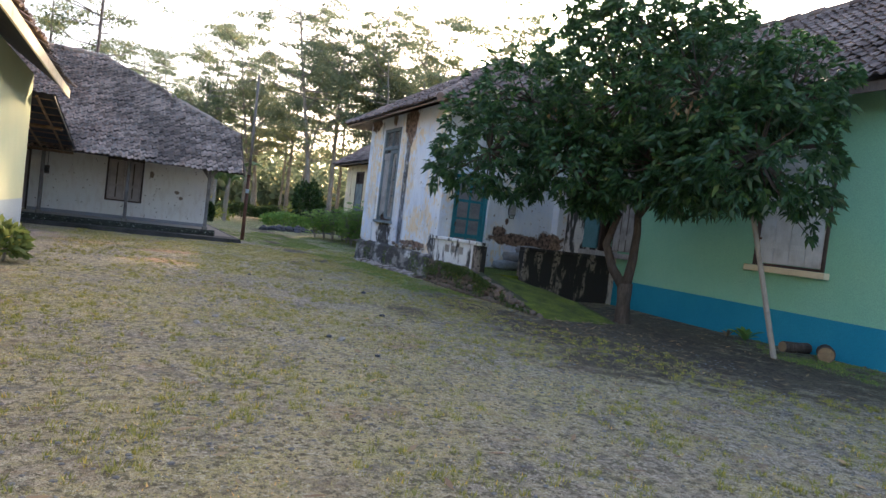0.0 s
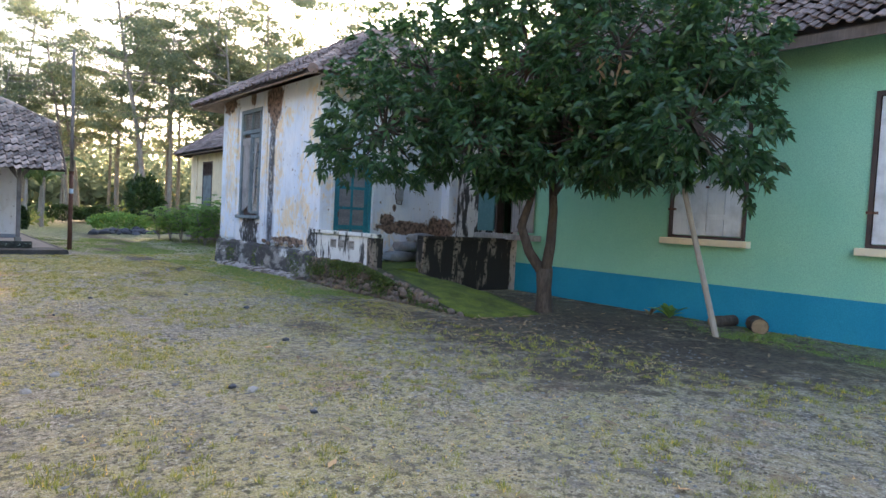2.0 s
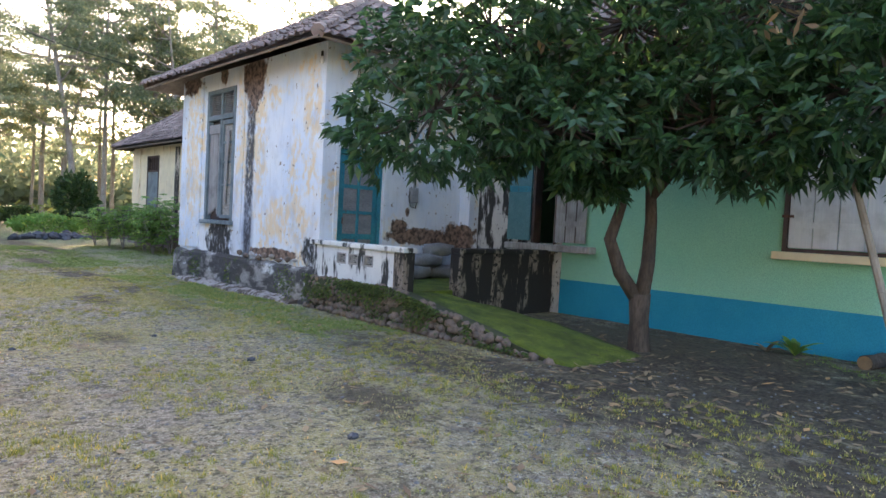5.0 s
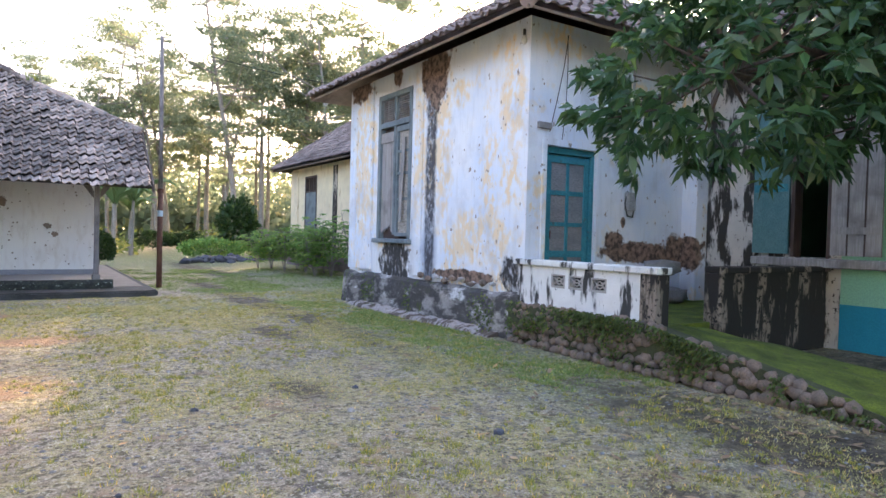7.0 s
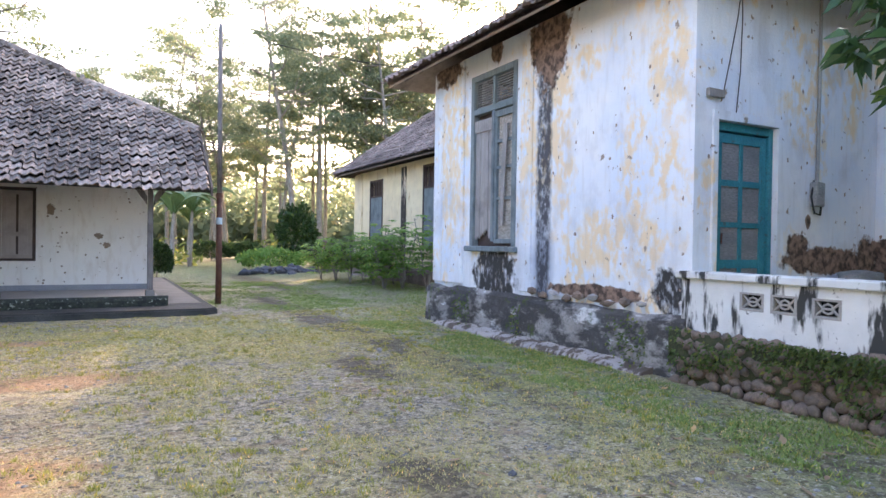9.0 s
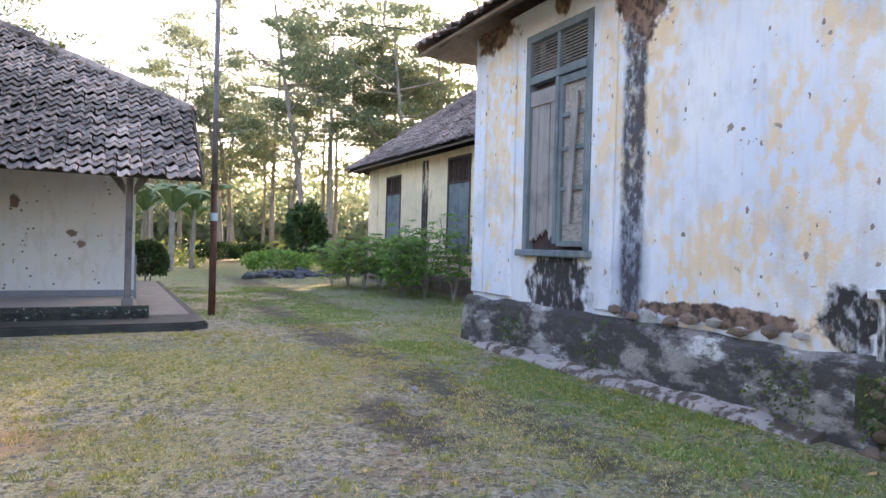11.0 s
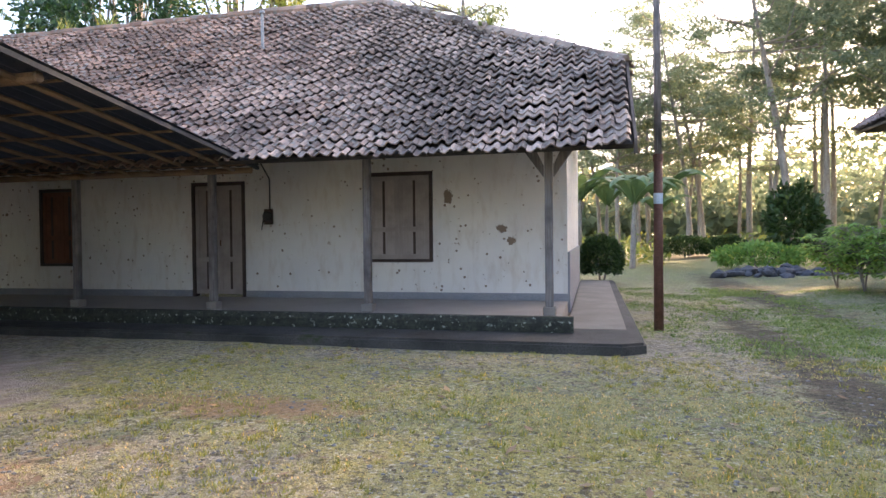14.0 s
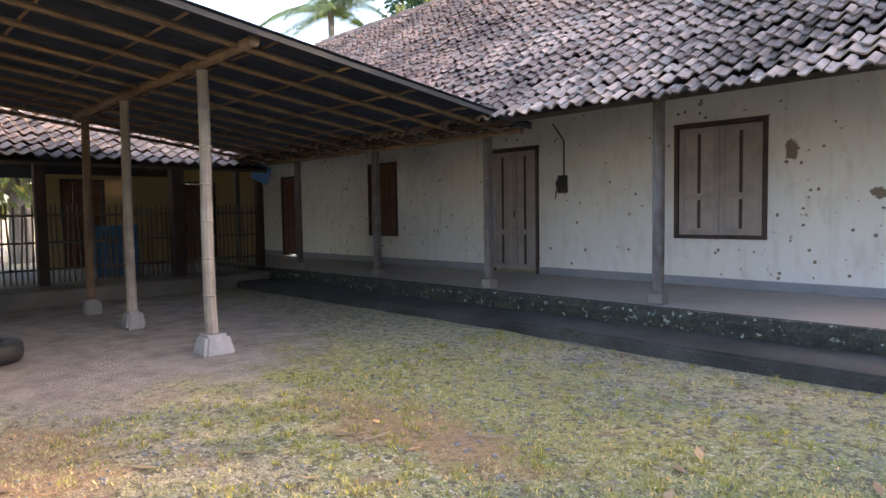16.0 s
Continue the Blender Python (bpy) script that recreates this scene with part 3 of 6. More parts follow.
def roof_slope(roof, origin, along, up, width, rows, w, l, material, inside=None, parts_where=None, seed=1):
    """Lay tiles on a slope: along the eave and up the slope from the origin. Returns nothing; adds pieces under roof."""
    rng = random.Random(seed)
    along, up = Vector(along).normalized(), Vector(up).normalized()
    nor = along.cross(up).normalized()
    tv, tf = tile_mesh(w, l)
    shared = raw("tile", tv, tf, material)
    V, F = [], []
    count = 0
    for j in range(rows):
        for i in range(int(width / w)):
            u, s = (i + 0.5) * w, j * l
            p = Vector(origin) + along * u + up * s
            if inside and not inside(u, s):
                continue
            p = p + nor * rng.uniform(-0.008, 0.02) + along * rng.uniform(-0.016, 0.016) + up * (rng.uniform(-0.05, 0.03) - (0.05 * rng.random() if j == 0 else 0))
            p = p + nor * (noise.noise((p.x * 0.5, p.y * 0.5, p.z)) * 0.05)
            tw = rng.uniform(-0.06, 0.06)
            a, b = (along + up * tw).normalized(), (up - along * tw).normalized()
            m = Matrix((a, b, nor)).transposed().to_4x4()
            m.translation = p
            if parts_where and count < 300 and parts_where(u, s):
                ob = new("tile", shared)
                ob.parent = roof
                ob.matrix_basis = m
                count += 1
            else:
                k = len(V)
                V += [tuple(m @ Vector(q)) for q in tv]
                F += [tuple(k + q for q in f) for f in tf]
    ob = new("tile_field", raw("tile_field", V, F, material))
    ob.parent = roof
    tagged(ob, "", kind="stuff")


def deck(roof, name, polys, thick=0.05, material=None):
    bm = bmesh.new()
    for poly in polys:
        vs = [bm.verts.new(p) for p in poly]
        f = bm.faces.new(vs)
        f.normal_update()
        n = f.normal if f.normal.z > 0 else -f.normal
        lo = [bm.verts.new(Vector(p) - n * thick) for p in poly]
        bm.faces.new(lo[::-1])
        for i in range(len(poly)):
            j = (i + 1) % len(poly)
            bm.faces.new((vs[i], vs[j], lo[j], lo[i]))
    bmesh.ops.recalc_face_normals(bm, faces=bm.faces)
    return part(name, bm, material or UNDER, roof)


def ridge_caps(roof, a, b, material, r=0.11, step=0.32):
    a, b = Vector(a), Vector(b)
    n = max(2, int((b - a).length / step))
    bm = bmesh.new()
    for i in range(n):
        p, q = a.lerp(b, i / n), a.lerp(b, (i + 1.12) / n)
        lift = Vector((0, 0, R.uniform(-0.01, 0.025)))
        tube(bm, [p + lift, q + lift + Vector((0, 0, 0.01))], [r * 1.08, r * 0.9], 8)
    part("ridge_cap", bm, material, roof)


# colonial block: hip roof
def colonial_roof():
    roof = thing("roof_colonial_block", "old hipped roof of dark red-brown clay tiles", "roof", kind="structure")
    x0, x1, y0, y1, ze = 6.5, 14.9, 15.05, 22.55, 4.5
    run = (y1 - y0) / 2
    p = 0.62
    zr = ze + run * p
    ra, rb = (x0 + run, y0 + run, zr), (x1 - run, y0 + run, zr)
    A, Bc, C, D = (x0, y0, ze), (x1, y0, ze), (x1, y1, ze), (x0, y1, ze)
    deck(roof, "deck", [(A, ra, D), (A, Bc, rb, ra), (D, ra, rb, C), (Bc, C, rb)], 0.035, SOFFIT)
    sl = math.hypot(1, p)
    n = int(run * sl / 0.24)
    roof_slope(roof, (x0 - 0.06, y1, ze + 0.02), (0, -1, 0), (1, 0, p), y1 - y0, n, 0.21, 0.24, TILE_RED, lambda u, s: s / sl < u and s / sl < (y1 - y0) - u, lambda u, s: s < 0.6, 2)
    roof_slope(roof, (x0, y0 - 0.06, ze + 0.02), (1, 0, 0), (0, 1, p), x1 - x0, n, 0.21, 0.24, TILE_RED, lambda u, s: s / sl < u and s / sl < (x1 - x0) - u, None, 3)
    for a, b in ((A, ra), (Bc, rb), (C, rb), (D, ra), (ra, rb)):
        ridge_caps(roof, Vector(a) + Vector((0, 0, 0.06)), Vector(b) + Vector((0, 0, 0.06)), TILE_RED)
    return roof


colonial_roof()


def gable_roof(name, label, x0, xr, x1, y0, y1, ze, zr, material, seed, parts=None, tw=0.21, tl=0.24, hip=0.0):
    roof = thing(name, label, "roof", kind="structure")
    p = (zr - ze) / (xr - x0)
    a, b = (xr, y0, zr), (xr, y1 - hip, zr)
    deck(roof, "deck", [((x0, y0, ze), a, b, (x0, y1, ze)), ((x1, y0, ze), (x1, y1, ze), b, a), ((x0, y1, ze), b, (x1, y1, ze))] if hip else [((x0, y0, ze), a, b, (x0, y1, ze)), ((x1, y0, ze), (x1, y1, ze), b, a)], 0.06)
    sl = math.hypot(1, p)
    rows = int((xr - x0) * sl / tl)
    full = (xr - x0) * sl
    roof_slope(roof, (x0 - 0.06, y1, ze + 0.02), (0, -1, 0), (1, 0, p), y1 - y0, rows, tw, tl, material, (lambda u, s: u > s / full * hip) if hip else None, parts, seed)
    ridge_caps(roof, Vector(a) + Vector((0, 0, 0.05)), Vector(b) + Vector((0, 0, 0.05)), material)
    if hip:
        ridge_caps(roof, Vector((x0, y1, ze + 0.05)), Vector(b) + Vector((0, 0, 0.05)), material)
    part("fascia", B((x0 - 0.02, y0, ze - (0.18 if seed == 6 else 0.07)), (x0 + 0.01, y1, ze - 0.02)), BOARD, roof)
    return roof


gable_roof("roof_rear_wing", "old dark red clay tile roof of the rear wing", 9.95, 13.6, 17.2, 22.0, 35.9, 4.1, 6.9, TILE_RED, 5, None, hip=3.0)
gable_roof("roof_green_block", "dark red clay tile roof over the green wall", 10.3, 14.5, 18.7, -6.0, 15.0, 4.55, 7.6, TILE_RED, 6)
gable_roof("roof_shed", "low mottled clay tile roof of the back shed", -8.2, -11.0, -12.6, 12.0, 25.0, 2.25, 3.55, UNDER, 7)


def shed_tiles():
    roof = bpy.data.objects["roof_shed"]
    p = (3.55 - 2.25) / 2.8
    roof_slope(roof, (-8.14, 12.0, 2.27), (0, 1, 0), (-1, 0, p), 13.0, 13, 0.21, 0.24, TILE_SHED, None, lambda u, s: s < 0.9 and u > 7.5, 8)


# ---- colonial block walls ----
def window_empty(name, label, m):
    return thing(name, label, "window", m, kind="structure")


FACE_X = lambda x, y, z: pose(x, y, z, 0, 0, -90)      # fronts that look towards -x
FACE_Y = lambda x, y, z: pose(x, y, z)                 # fronts that look towards -y

solid("wall_colonial_west", walls(15.8, 21.8, 0, 4.7, 7.2, 7.5, [(19.14, 20.5, 1.42, 4.31)], "y"), LIME, "old flaking white and ochre limewashed wall", "wall")
solid("wall_colonial_south", walls(7.5, 14.2, 0, 4.7, 15.8, 16.1, [(7.55, 8.6, 0.5, 2.88)], "x"), LIME, "white limewashed wall with bare brick patches", "wall")
solid("wall_colonial_north", B((7.5, 21.5, 0), (14.2, 21.8, 4.7)), LIME, "old white limewashed end wall", "wall")
solid("wall_colonial_east", B((14.2, 15.8, 0), (14.5, 21.8, 4.7)), LIME, "old white limewashed back wall", "wall")
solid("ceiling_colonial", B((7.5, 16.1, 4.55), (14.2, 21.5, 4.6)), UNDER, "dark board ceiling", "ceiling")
solid("floor_colonial", B((7.5, 16.1, 0.4), (14.2, 21.5, 0.5)), SLAB, "dark cement floor", "floor")
for k, (ya, yb, d) in enumerate(((20.72, 21.45, 0.05), (21.5, 21.83, 0.03), (18.72, 19.0, 0.03))):
    solid("trim_pilaster_%d" % (k + 1), B((7.2 - d, ya, 0.75), (7.198, yb, 4.66), 0.008), LIME, "flat limewashed pilaster strip", "trim")


def rough_strip(name, y0, y1, x_in, x_out, z0, z1f, material, label):
    """A plinth course with a worn, uneven face and a sloping top."""
    bm = bmesh.new()
    n = int((y1 - y0) / 0.12)
    rings = []
    for i in range(n + 1):
        y = y0 + (y1 - y0) * i / n
        zt = z1f(y) + noise.noise((y * 2.1, 1.0, 0)) * 0.05
        xo = x_out + noise.noise((y * 1.8, 5, 0)) * 0.03
        prof = [(x_in, z0), (xo - 0.03, z0), (xo + noise.noise((y * 3, 0, 9)) * 0.02, z0 + (zt - z0) * 0.4), (xo + 0.01 + noise.noise((y * 3, 3, 9)) * 0.025, z0 + (zt - z0) * 0.8), (xo + 0.035, zt), (x_in, zt + 0.07)]
        rings.append([bm.verts.new((px, y, pz)) for px, pz in prof])
    for a, b in zip(rings, rings[1:]):
        for k in range(5):
            bm.faces.new((a[k], a[k + 1], b[k + 1], b[k]))
    bm.faces.new(rings[0][::-1])
    bm.faces.new(rings[-1])
    bmesh.ops.recalc_face_normals(bm, faces=bm.faces)
    return solid(name, bm, material, label, "plinth", smooth=False)


rough_strip("plinth_colonial", 15.83, 21.95, 7.19, 7.08, -0.1, lambda y: 0.62 + 0.05 * noise.noise((y * 0.8, 2, 6)), PLINTH, "black-stained crumbling grey plinth")
rough_strip("footing_colonial", 16.2, 21.3, 7.15, 6.86, -0.1, lambda y: 0.05 + 0.06 * noise.noise((y * 0.9, 0, 31)), stained_white("pale_footing", (0.12, 0.09, 0.07), 0.48, (0.45, 0.4, 0.38)), "pale broken cement footing")
for k in range(9):
    y = 16.5 + k * 0.27 + R.uniform(-0.06, 0.06)
    bm = bmesh.new()
    blob(bm, (7.14, y, 0.76 + R.uniform(-0.03, 0.03)), (0.05, R.uniform(0.07, 0.15), R.uniform(0.035, 0.065)), R)
    part("stone", bm, STONE if k % 3 else WHITEBLOCK, bpy.data.objects["plinth_colonial"])


def tall_shutter_window():
    w = window_empty("window_1", "tall weathered window with louvres and patched plank shutters", FACE_X(7.2, 19.82, 1.42))
    W, H, lou = 0.68, 2.89, 2.22
    fr = bmesh.new()
    for a, b in (((-W, -0.02, 0), (-W + 0.1, 0.14, H)), ((W - 0.1, -0.02, 0), (W, 0.14, H)), ((-W + 0.1, -0.02, H - 0.1), (W - 0.1, 0.14, H)), ((-W + 0.1, -0.02, lou), (W - 0.1, 0.14, lou + 0.1)), ((-0.035, -0.01, 0.08), (0.035, 0.12, lou)), ((-0.03, 0.0, lou + 0.1), (0.03, 0.1, H - 0.1))):
        box(fr, a, b, 0.006)
    part("window_frame", fr, FRAMEBLUE, w)
    part("window_sill", B((-W - 0.06, -0.1, -0.09), (W + 0.06, 0.1, 0.0), 0.015), FRAMEBLUE, w)
    slat = mesh_of("slat", B((-0.26, -0.03, -0.006), (0.26, 0.03, 0.006)), GREYWOOD)
    for side in (-0.31, 0.31):
        for i in range(11):
            ob = part("slat", slat, None, w)
            ob.matrix_basis = pose(side, 0.06, lou + 0.14 + i * 0.041, 35)
    for i, (a, b, top) in enumerate(((-0.57, -0.43, 2.0), (-0.42, -0.3, 2.02), (-0.29, -0.17, 1.98), (-0.16, -0.045, 2.0))):
        bm = bmesh.new()
        z0 = (0.1, 0.16, 0.22, 0.12)[i]
        lean = R.uniform(-0.012, 0.012)
        prism(bm, [(a, z0 + 0.05), (a + 0.03, z0), (b - 0.04, z0 + 0.07), (b, z0 + 0.02), (b + lean, top), (a + lean, top)], "y", 0.025 + 0.006 * (i % 2), 0.05)
        part("plank", bm, GREYWOOD, w)
    part("plank", B((-0.58, 0.0, 1.92), (-0.05, 0.024, 2.12), 0.004), GREYWOOD, w)
    part("backing", B((-W + 0.1, 0.1, 0), (W - 0.1, 0.118, lou)), BROWNFRAME, w)
    part("woven_panel", B((0.09, 0.055, 0.12), (0.54, 0.07, 2.1)), MAT_WOVEN, w)
    leaf = bmesh.new()
    for a, b in (((0.04, 0.01, 0.05), (0.1, 0.055, 2.2)), ((0.53, 0.01, 0.05), (0.58, 0.055, 2.2)), ((0.1, 0.01, 0.05), (0.53, 0.055, 0.12)), ((0.1, 0.01, 2.1), (0.53, 0.055, 2.2)), ((0.1, 0.015, 0.75), (0.53, 0.05, 0.8)), ((0.1, 0.015, 1.25), (0.53, 0.05, 1.3)), ((0.1, 0.015, 1.68), (0.53, 0.05, 1.73))):
        box(leaf, a, b)
    part("shutter_frame", leaf, FRAMEBLUE, w)
    bm = prism(bmesh.new(), [(0.22, 0.35), (0.31, 0.33), (0.43, 1.95), (0.32, 1.97)], "y", -0.012, 0.008)
    part("plank", bm, GREYWOOD, w, "loose slanting grey plank")


tall_shutter_window()


def panel_door():
    d = thing("door_1", "teal glazed-panel door, closed, in the white wall", "door", FACE_Y(8.075, 15.86, 0.5), kind="structure")
    W, H = 0.52, 2.37
    fr = bmesh.new()
    for a, b in (((-W, -0.02, 0), (-W + 0.07, 0.1, H)), ((W - 0.07, -0.02, 0), (W, 0.1, H)), ((-W + 0.07, -0.02, H - 0.09), (W - 0.07, 0.1, H))):
        box(fr, a, b, 0.005)
    part("door_frame", fr, TEAL, d)
    leaf = bmesh.new()
    for a, b in (((-0.44, 0.01, 0.02), (-0.34, 0.05, 2.26)), ((0.34, 0.01, 0.02), (0.44, 0.05, 2.26)), ((-0.03, 0.012, 0.02), (0.03, 0.05, 2.26))):
        box(leaf, a, b, 0.004)
    zs = (0.02, 0.72, 1.19, 1.66, 2.15)
    for z, h in zip(zs, (0.14, 0.1, 0.06, 0.07, 0.11)):
        for a, b in ((-0.34, -0.03), (0.03, 0.34)):
            box(leaf, (a, 0.012, z), (b, 0.048, z + h))
    part("door_leaf", leaf, TEAL, d)
    for i, (z0, z1) in enumerate(((0.16, 0.72), (0.82, 1.19), (1.25, 1.66), (1.73, 2.15))):
        for a, b in ((-0.34, -0.03), (0.03, 0.34)):
            part("panel" if i == 0 else "pane", B((a, 0.03, z0), (b, 0.04, z1)), GLASS, d)
    part("door_handle", T([(-0.38, -0.03, 1.0), (-0.38, -0.035, 1.12)], [0.012, 0.012], 6), IRON, d)


panel_door()
solid("trim_door_surround", walls(7.47, 8.72, 0.5, 2.98, 15.77, 15.797, [(7.55, 8.6, 0.5, 2.88)], "x"), LIME, "raised plaster door surround", "trim")

# terrace and ramp
solid("floor_terrace", B((7.3, 13.6, 0), (11.03, 15.8, 0.5)), MOSS, "mossy raised terrace floor", "floor")


def vent_block(parent, y):
    """A pierced cement block with a cross-and-ring pattern."""
    bm = bmesh.new()
    for a, b in (((7.155, y - 0.13, 0.84), (7.33, y + 0.13, 0.865)), ((7.155, y - 0.13, 1.0), (7.33, y + 0.13, 1.02)), ((7.155, y - 0.13, 0.865), (7.33, y - 0.105, 1.0)), ((7.155, y + 0.105, 0.865), (7.33, y + 0.13, 1.0))):
        box(bm, a, b)
    for s in (-1, 1):
        tube(bm, [(7.18, y - 0.1, 0.93 - s * 0.06), (7.18, y - 0.04, 0.932), (7.18, y + 0.04, 0.93), (7.18, y + 0.1, 0.93 + s * 0.06)], [0.012] * 4, 5)
    tube(bm, [(7.18, y + 0.05 * math.cos(k * math.pi / 4), 0.932 + 0.045 * math.sin(k * math.pi / 4)) for k in range(9)], [0.012] * 9, 5)
    v = part("vent_block", bm, WHITEBLOCK, parent, "pierced cement vent block")
    # Black plate behind the holes paints in the shade seen through them.
    part("backing", B((7.26, y - 0.105, 0.865), (7.3, y + 0.105, 1.0)), RUBBER_VENTSHADE, v, "black plate painting the shade inside the vent")


def parapets():
    w = thing("parapet_wall", "low white parapet with black stains and pierced vents", "parapet", kind="structure")
    bm = walls(13.47, 15.9, 0.5, 1.12, 7.16, 7.32, [(y - 0.13, y + 0.13, 0.84, 1.02) for y in (15.05, 14.72, 14.32)], "y")
    part("wall", bm, PARAPET, w)
    part("coping", B((7.1, 13.4, 1.12), (7.38, 15.95, 1.2), 0.012), PARAPET, w)
    part("end_post", B((7.13, 13.42, 0.45), (7.36, 13.66, 1.119), 0.01), DARKPAR, w)
    for y in (15.05, 14.72, 14.32):
        vent_block(w, y)
    w2 = thing("terrace_wall", "low parapet with black mould beside the ramp", "parapet", kind="structure")
    part("wall", B((8.5, 13.5, -0.05), (11.03, 13.66, 1.12)), DARKPAR, w2)
    part("coping", B((8.42, 13.44, 1.12), (11.03, 13.72, 1.2), 0.012), DARKPAR, w2)
    part("end_post", B((8.4, 13.46, 0.3), (8.56, 13.7, 1.119), 0.01), DARKPAR, w2)


parapets()


def ramp():
    r = thing("ramp", "mossy earth ramp edged by a cobble wall", "ramp", kind="structure")
    bm = bmesh.new()
    n, m = 26, 10
    rows = []
    for i in range(n + 1):
        f = i / n
        y = 13.6 - f * 3.5
        z = 0.52 * (1 - f) ** 0.95 - 0.02
        xa, xb = 7.17 - 0.1 * f, 8.45 + 0.25 * math.sin(f * 3.1)
        rows.append([bm.verts.new((xa + (xb - xa) * k / m, y + 0.25 * f * (0.5 - k / m), z * (1 - 0.2 * (k / m) ** 3) + noise.noise((y * 2, k * 0.7, 2)) * 0.03)) for k in range(m + 1)])
    for a, b in zip(rows, rows[1:]):
        for k in range(m):
            bm.faces.new((a[k], b[k], b[k + 1], a[k + 1]))
    low_a = [bm.verts.new((row[0].co.x, row[0].co.y, -0.1)) for row in rows]
    low_b = [bm.verts.new((row[-1].co.x, row[-1].co.y, -0.1)) for row in rows]
    for i in range(n):
        bm.faces.new((rows[i][0], low_a[i], low_a[i + 1], rows[i + 1][0]))
        bm.faces.new((rows[i][-1], rows[i + 1][-1], low_b[i + 1], low_b[i]))
    bmesh.ops.recalc_face_normals(bm, faces=bm.faces)
    part("moss_top", bm, MOSS, r, smooth=True)
    core = prism(bmesh.new(), [(16.0, -0.1), (16.0, 0.55), (13.5, 0.55), (10.6, 0.02), (10.6, -0.1)], "x", 7.08, 7.3)
    part("core", core, DARKSOIL, r)
    rng = random.Random(12)
    shapes = []
    for k in range(6):
        b2 = bmesh.new()
        blob(b2, (0, 0, 0), (0.07, 0.1, 0.075), rng, rough=0.22)
        shapes.append(mesh_of("cobble", b2, STONE, True))
    for row in range(6):
        for i in range(42):
            y = 15.85 - i * 0.128 - (row % 2) * 0.06 + rng.uniform(-0.03, 0.03)
            z = 0.04 + row * 0.098 + rng.uniform(-0.02, 0.02)
            top = 0.56 if y > 13.5 else 0.56 * (y - 10.5) / 3.0
            if z > top + 0.01 or (row > 1 and rng.random() < 0.16):
                continue
            ob = part("cobble", shapes[rng.randrange(6)], None, r)
            k = rng.uniform(0.65, 1.15)
            ob.matrix_basis = pose(7.06 - (0.05 if row == 0 else 0) + 0.012 * row, y, z, rng.uniform(-30, 30), rng.uniform(-30, 30), rng.uniform(-20, 20)) @ Matrix.Diagonal((k, k * rng.uniform(0.8, 1.2), k, 1))


ramp()
# Sack-shaped lumps stand in for a low bench of broken plaster.
for k, (x, y, z, rz) in enumerate(((9.2, 15.45, 0.5, 5), (9.95, 15.5, 0.5, -8), (9.5, 15.5, 0.74, 0), (9.9, 15.52, 0.95, 10))):
    bm = bmesh.new()
    bmesh.ops.create_icosphere(bm, subdivisions=3, radius=1)
    for v in bm.verts:
        c = v.co
        s = [math.copysign(abs(q) ** 0.6, q) for q in c]
        v.co = Vector((s[0] * 0.4, s[1] * 0.2, s[2] * 0.13)) * (1 + noise.noise(c * 2.2 + Vector((k * 5, 0, 0))) * 0.22) + Vector((0, 0, 0.12))
    solid("cement_sack", bm, GREYMATTE, "grey sack-shaped lump of a low broken plaster bench against the wall", "sack", "thing", True, pose(x, y, z, 0, 0, rz), "sacks on the terrace")

# wires, bulb and meter on the white wall
def wall_bits():
    m = thing("electric_meter", "small grey meter box with its conduit on the wall", "meter box", pose(9.35, 15.8, 2.0))
    part("case", B((-0.1, -0.09, -0.02), (0.1, 0, 0.28), 0.015), GREYPLASTIC, m)
    part("window", B((-0.06, -0.096, 0.12), (0.06, -0.09, 0.22)), GREYMATTE, m)
    part("conduit", T([(0.02, -0.03, 0.28), (0.03, -0.03, 1.4), (0.03, -0.03, 2.6)], [0.02] * 3, 8), GREYPLASTIC, m)
    part("cable", T([(-0.06, -0.04, 0.3), (-0.13, -0.05, 0.1), (-0.08, -0.06, -0.1), (0.06, -0.05, -0.12), (0.1, -0.04, 0.05)], [0.012] * 5, 6), RUBBER_VENTSHADE, m)
    b = thing("light_bulb", "white bulb on a short black holder at the wall corner", "bulb", pose(7.16, 15.9, 4.36))
    part("holder", T([(0, 0, 0.16), (0, 0, 0.07)], [0.02, 0.024], 8), RUBBER_VENTSHADE, b)
    part("globe", T([(0, 0, 0.07), (0, 0, 0.04), (0, 0, 0), (0, 0, -0.04), (0, 0, -0.06)], [0.018, 0.032, 0.045, 0.034, 0.012], 10), BULB, b, smooth=True)
    s = thing("wall_bracket", "short grey board fixed to the wall with two hanging wires", "bracket", pose(7.52, 15.8, 3.15))
    part("board", B((-0.16, -0.05, -0.04), (0.1, 0, 0.05), 0.006), GREYWOOD, s)
    part("wire", T([(0.1, -0.02, 0.02), (0.2, -0.02, 0.4), (0.32, -0.02, 0.9), (0.4, -0.02, 1.4)], [0.006] * 4, 5), RUBBER_VENTSHADE, s)
    part("wire", T([(0.32, -0.02, -0.2), (0.38, -0.02, 0.3), (0.4, -0.02, 0.9), (0.38, -0.02, 1.4)], [0.006] * 4, 5), RUBBER_VENTSHADE, s)


wall_bits()

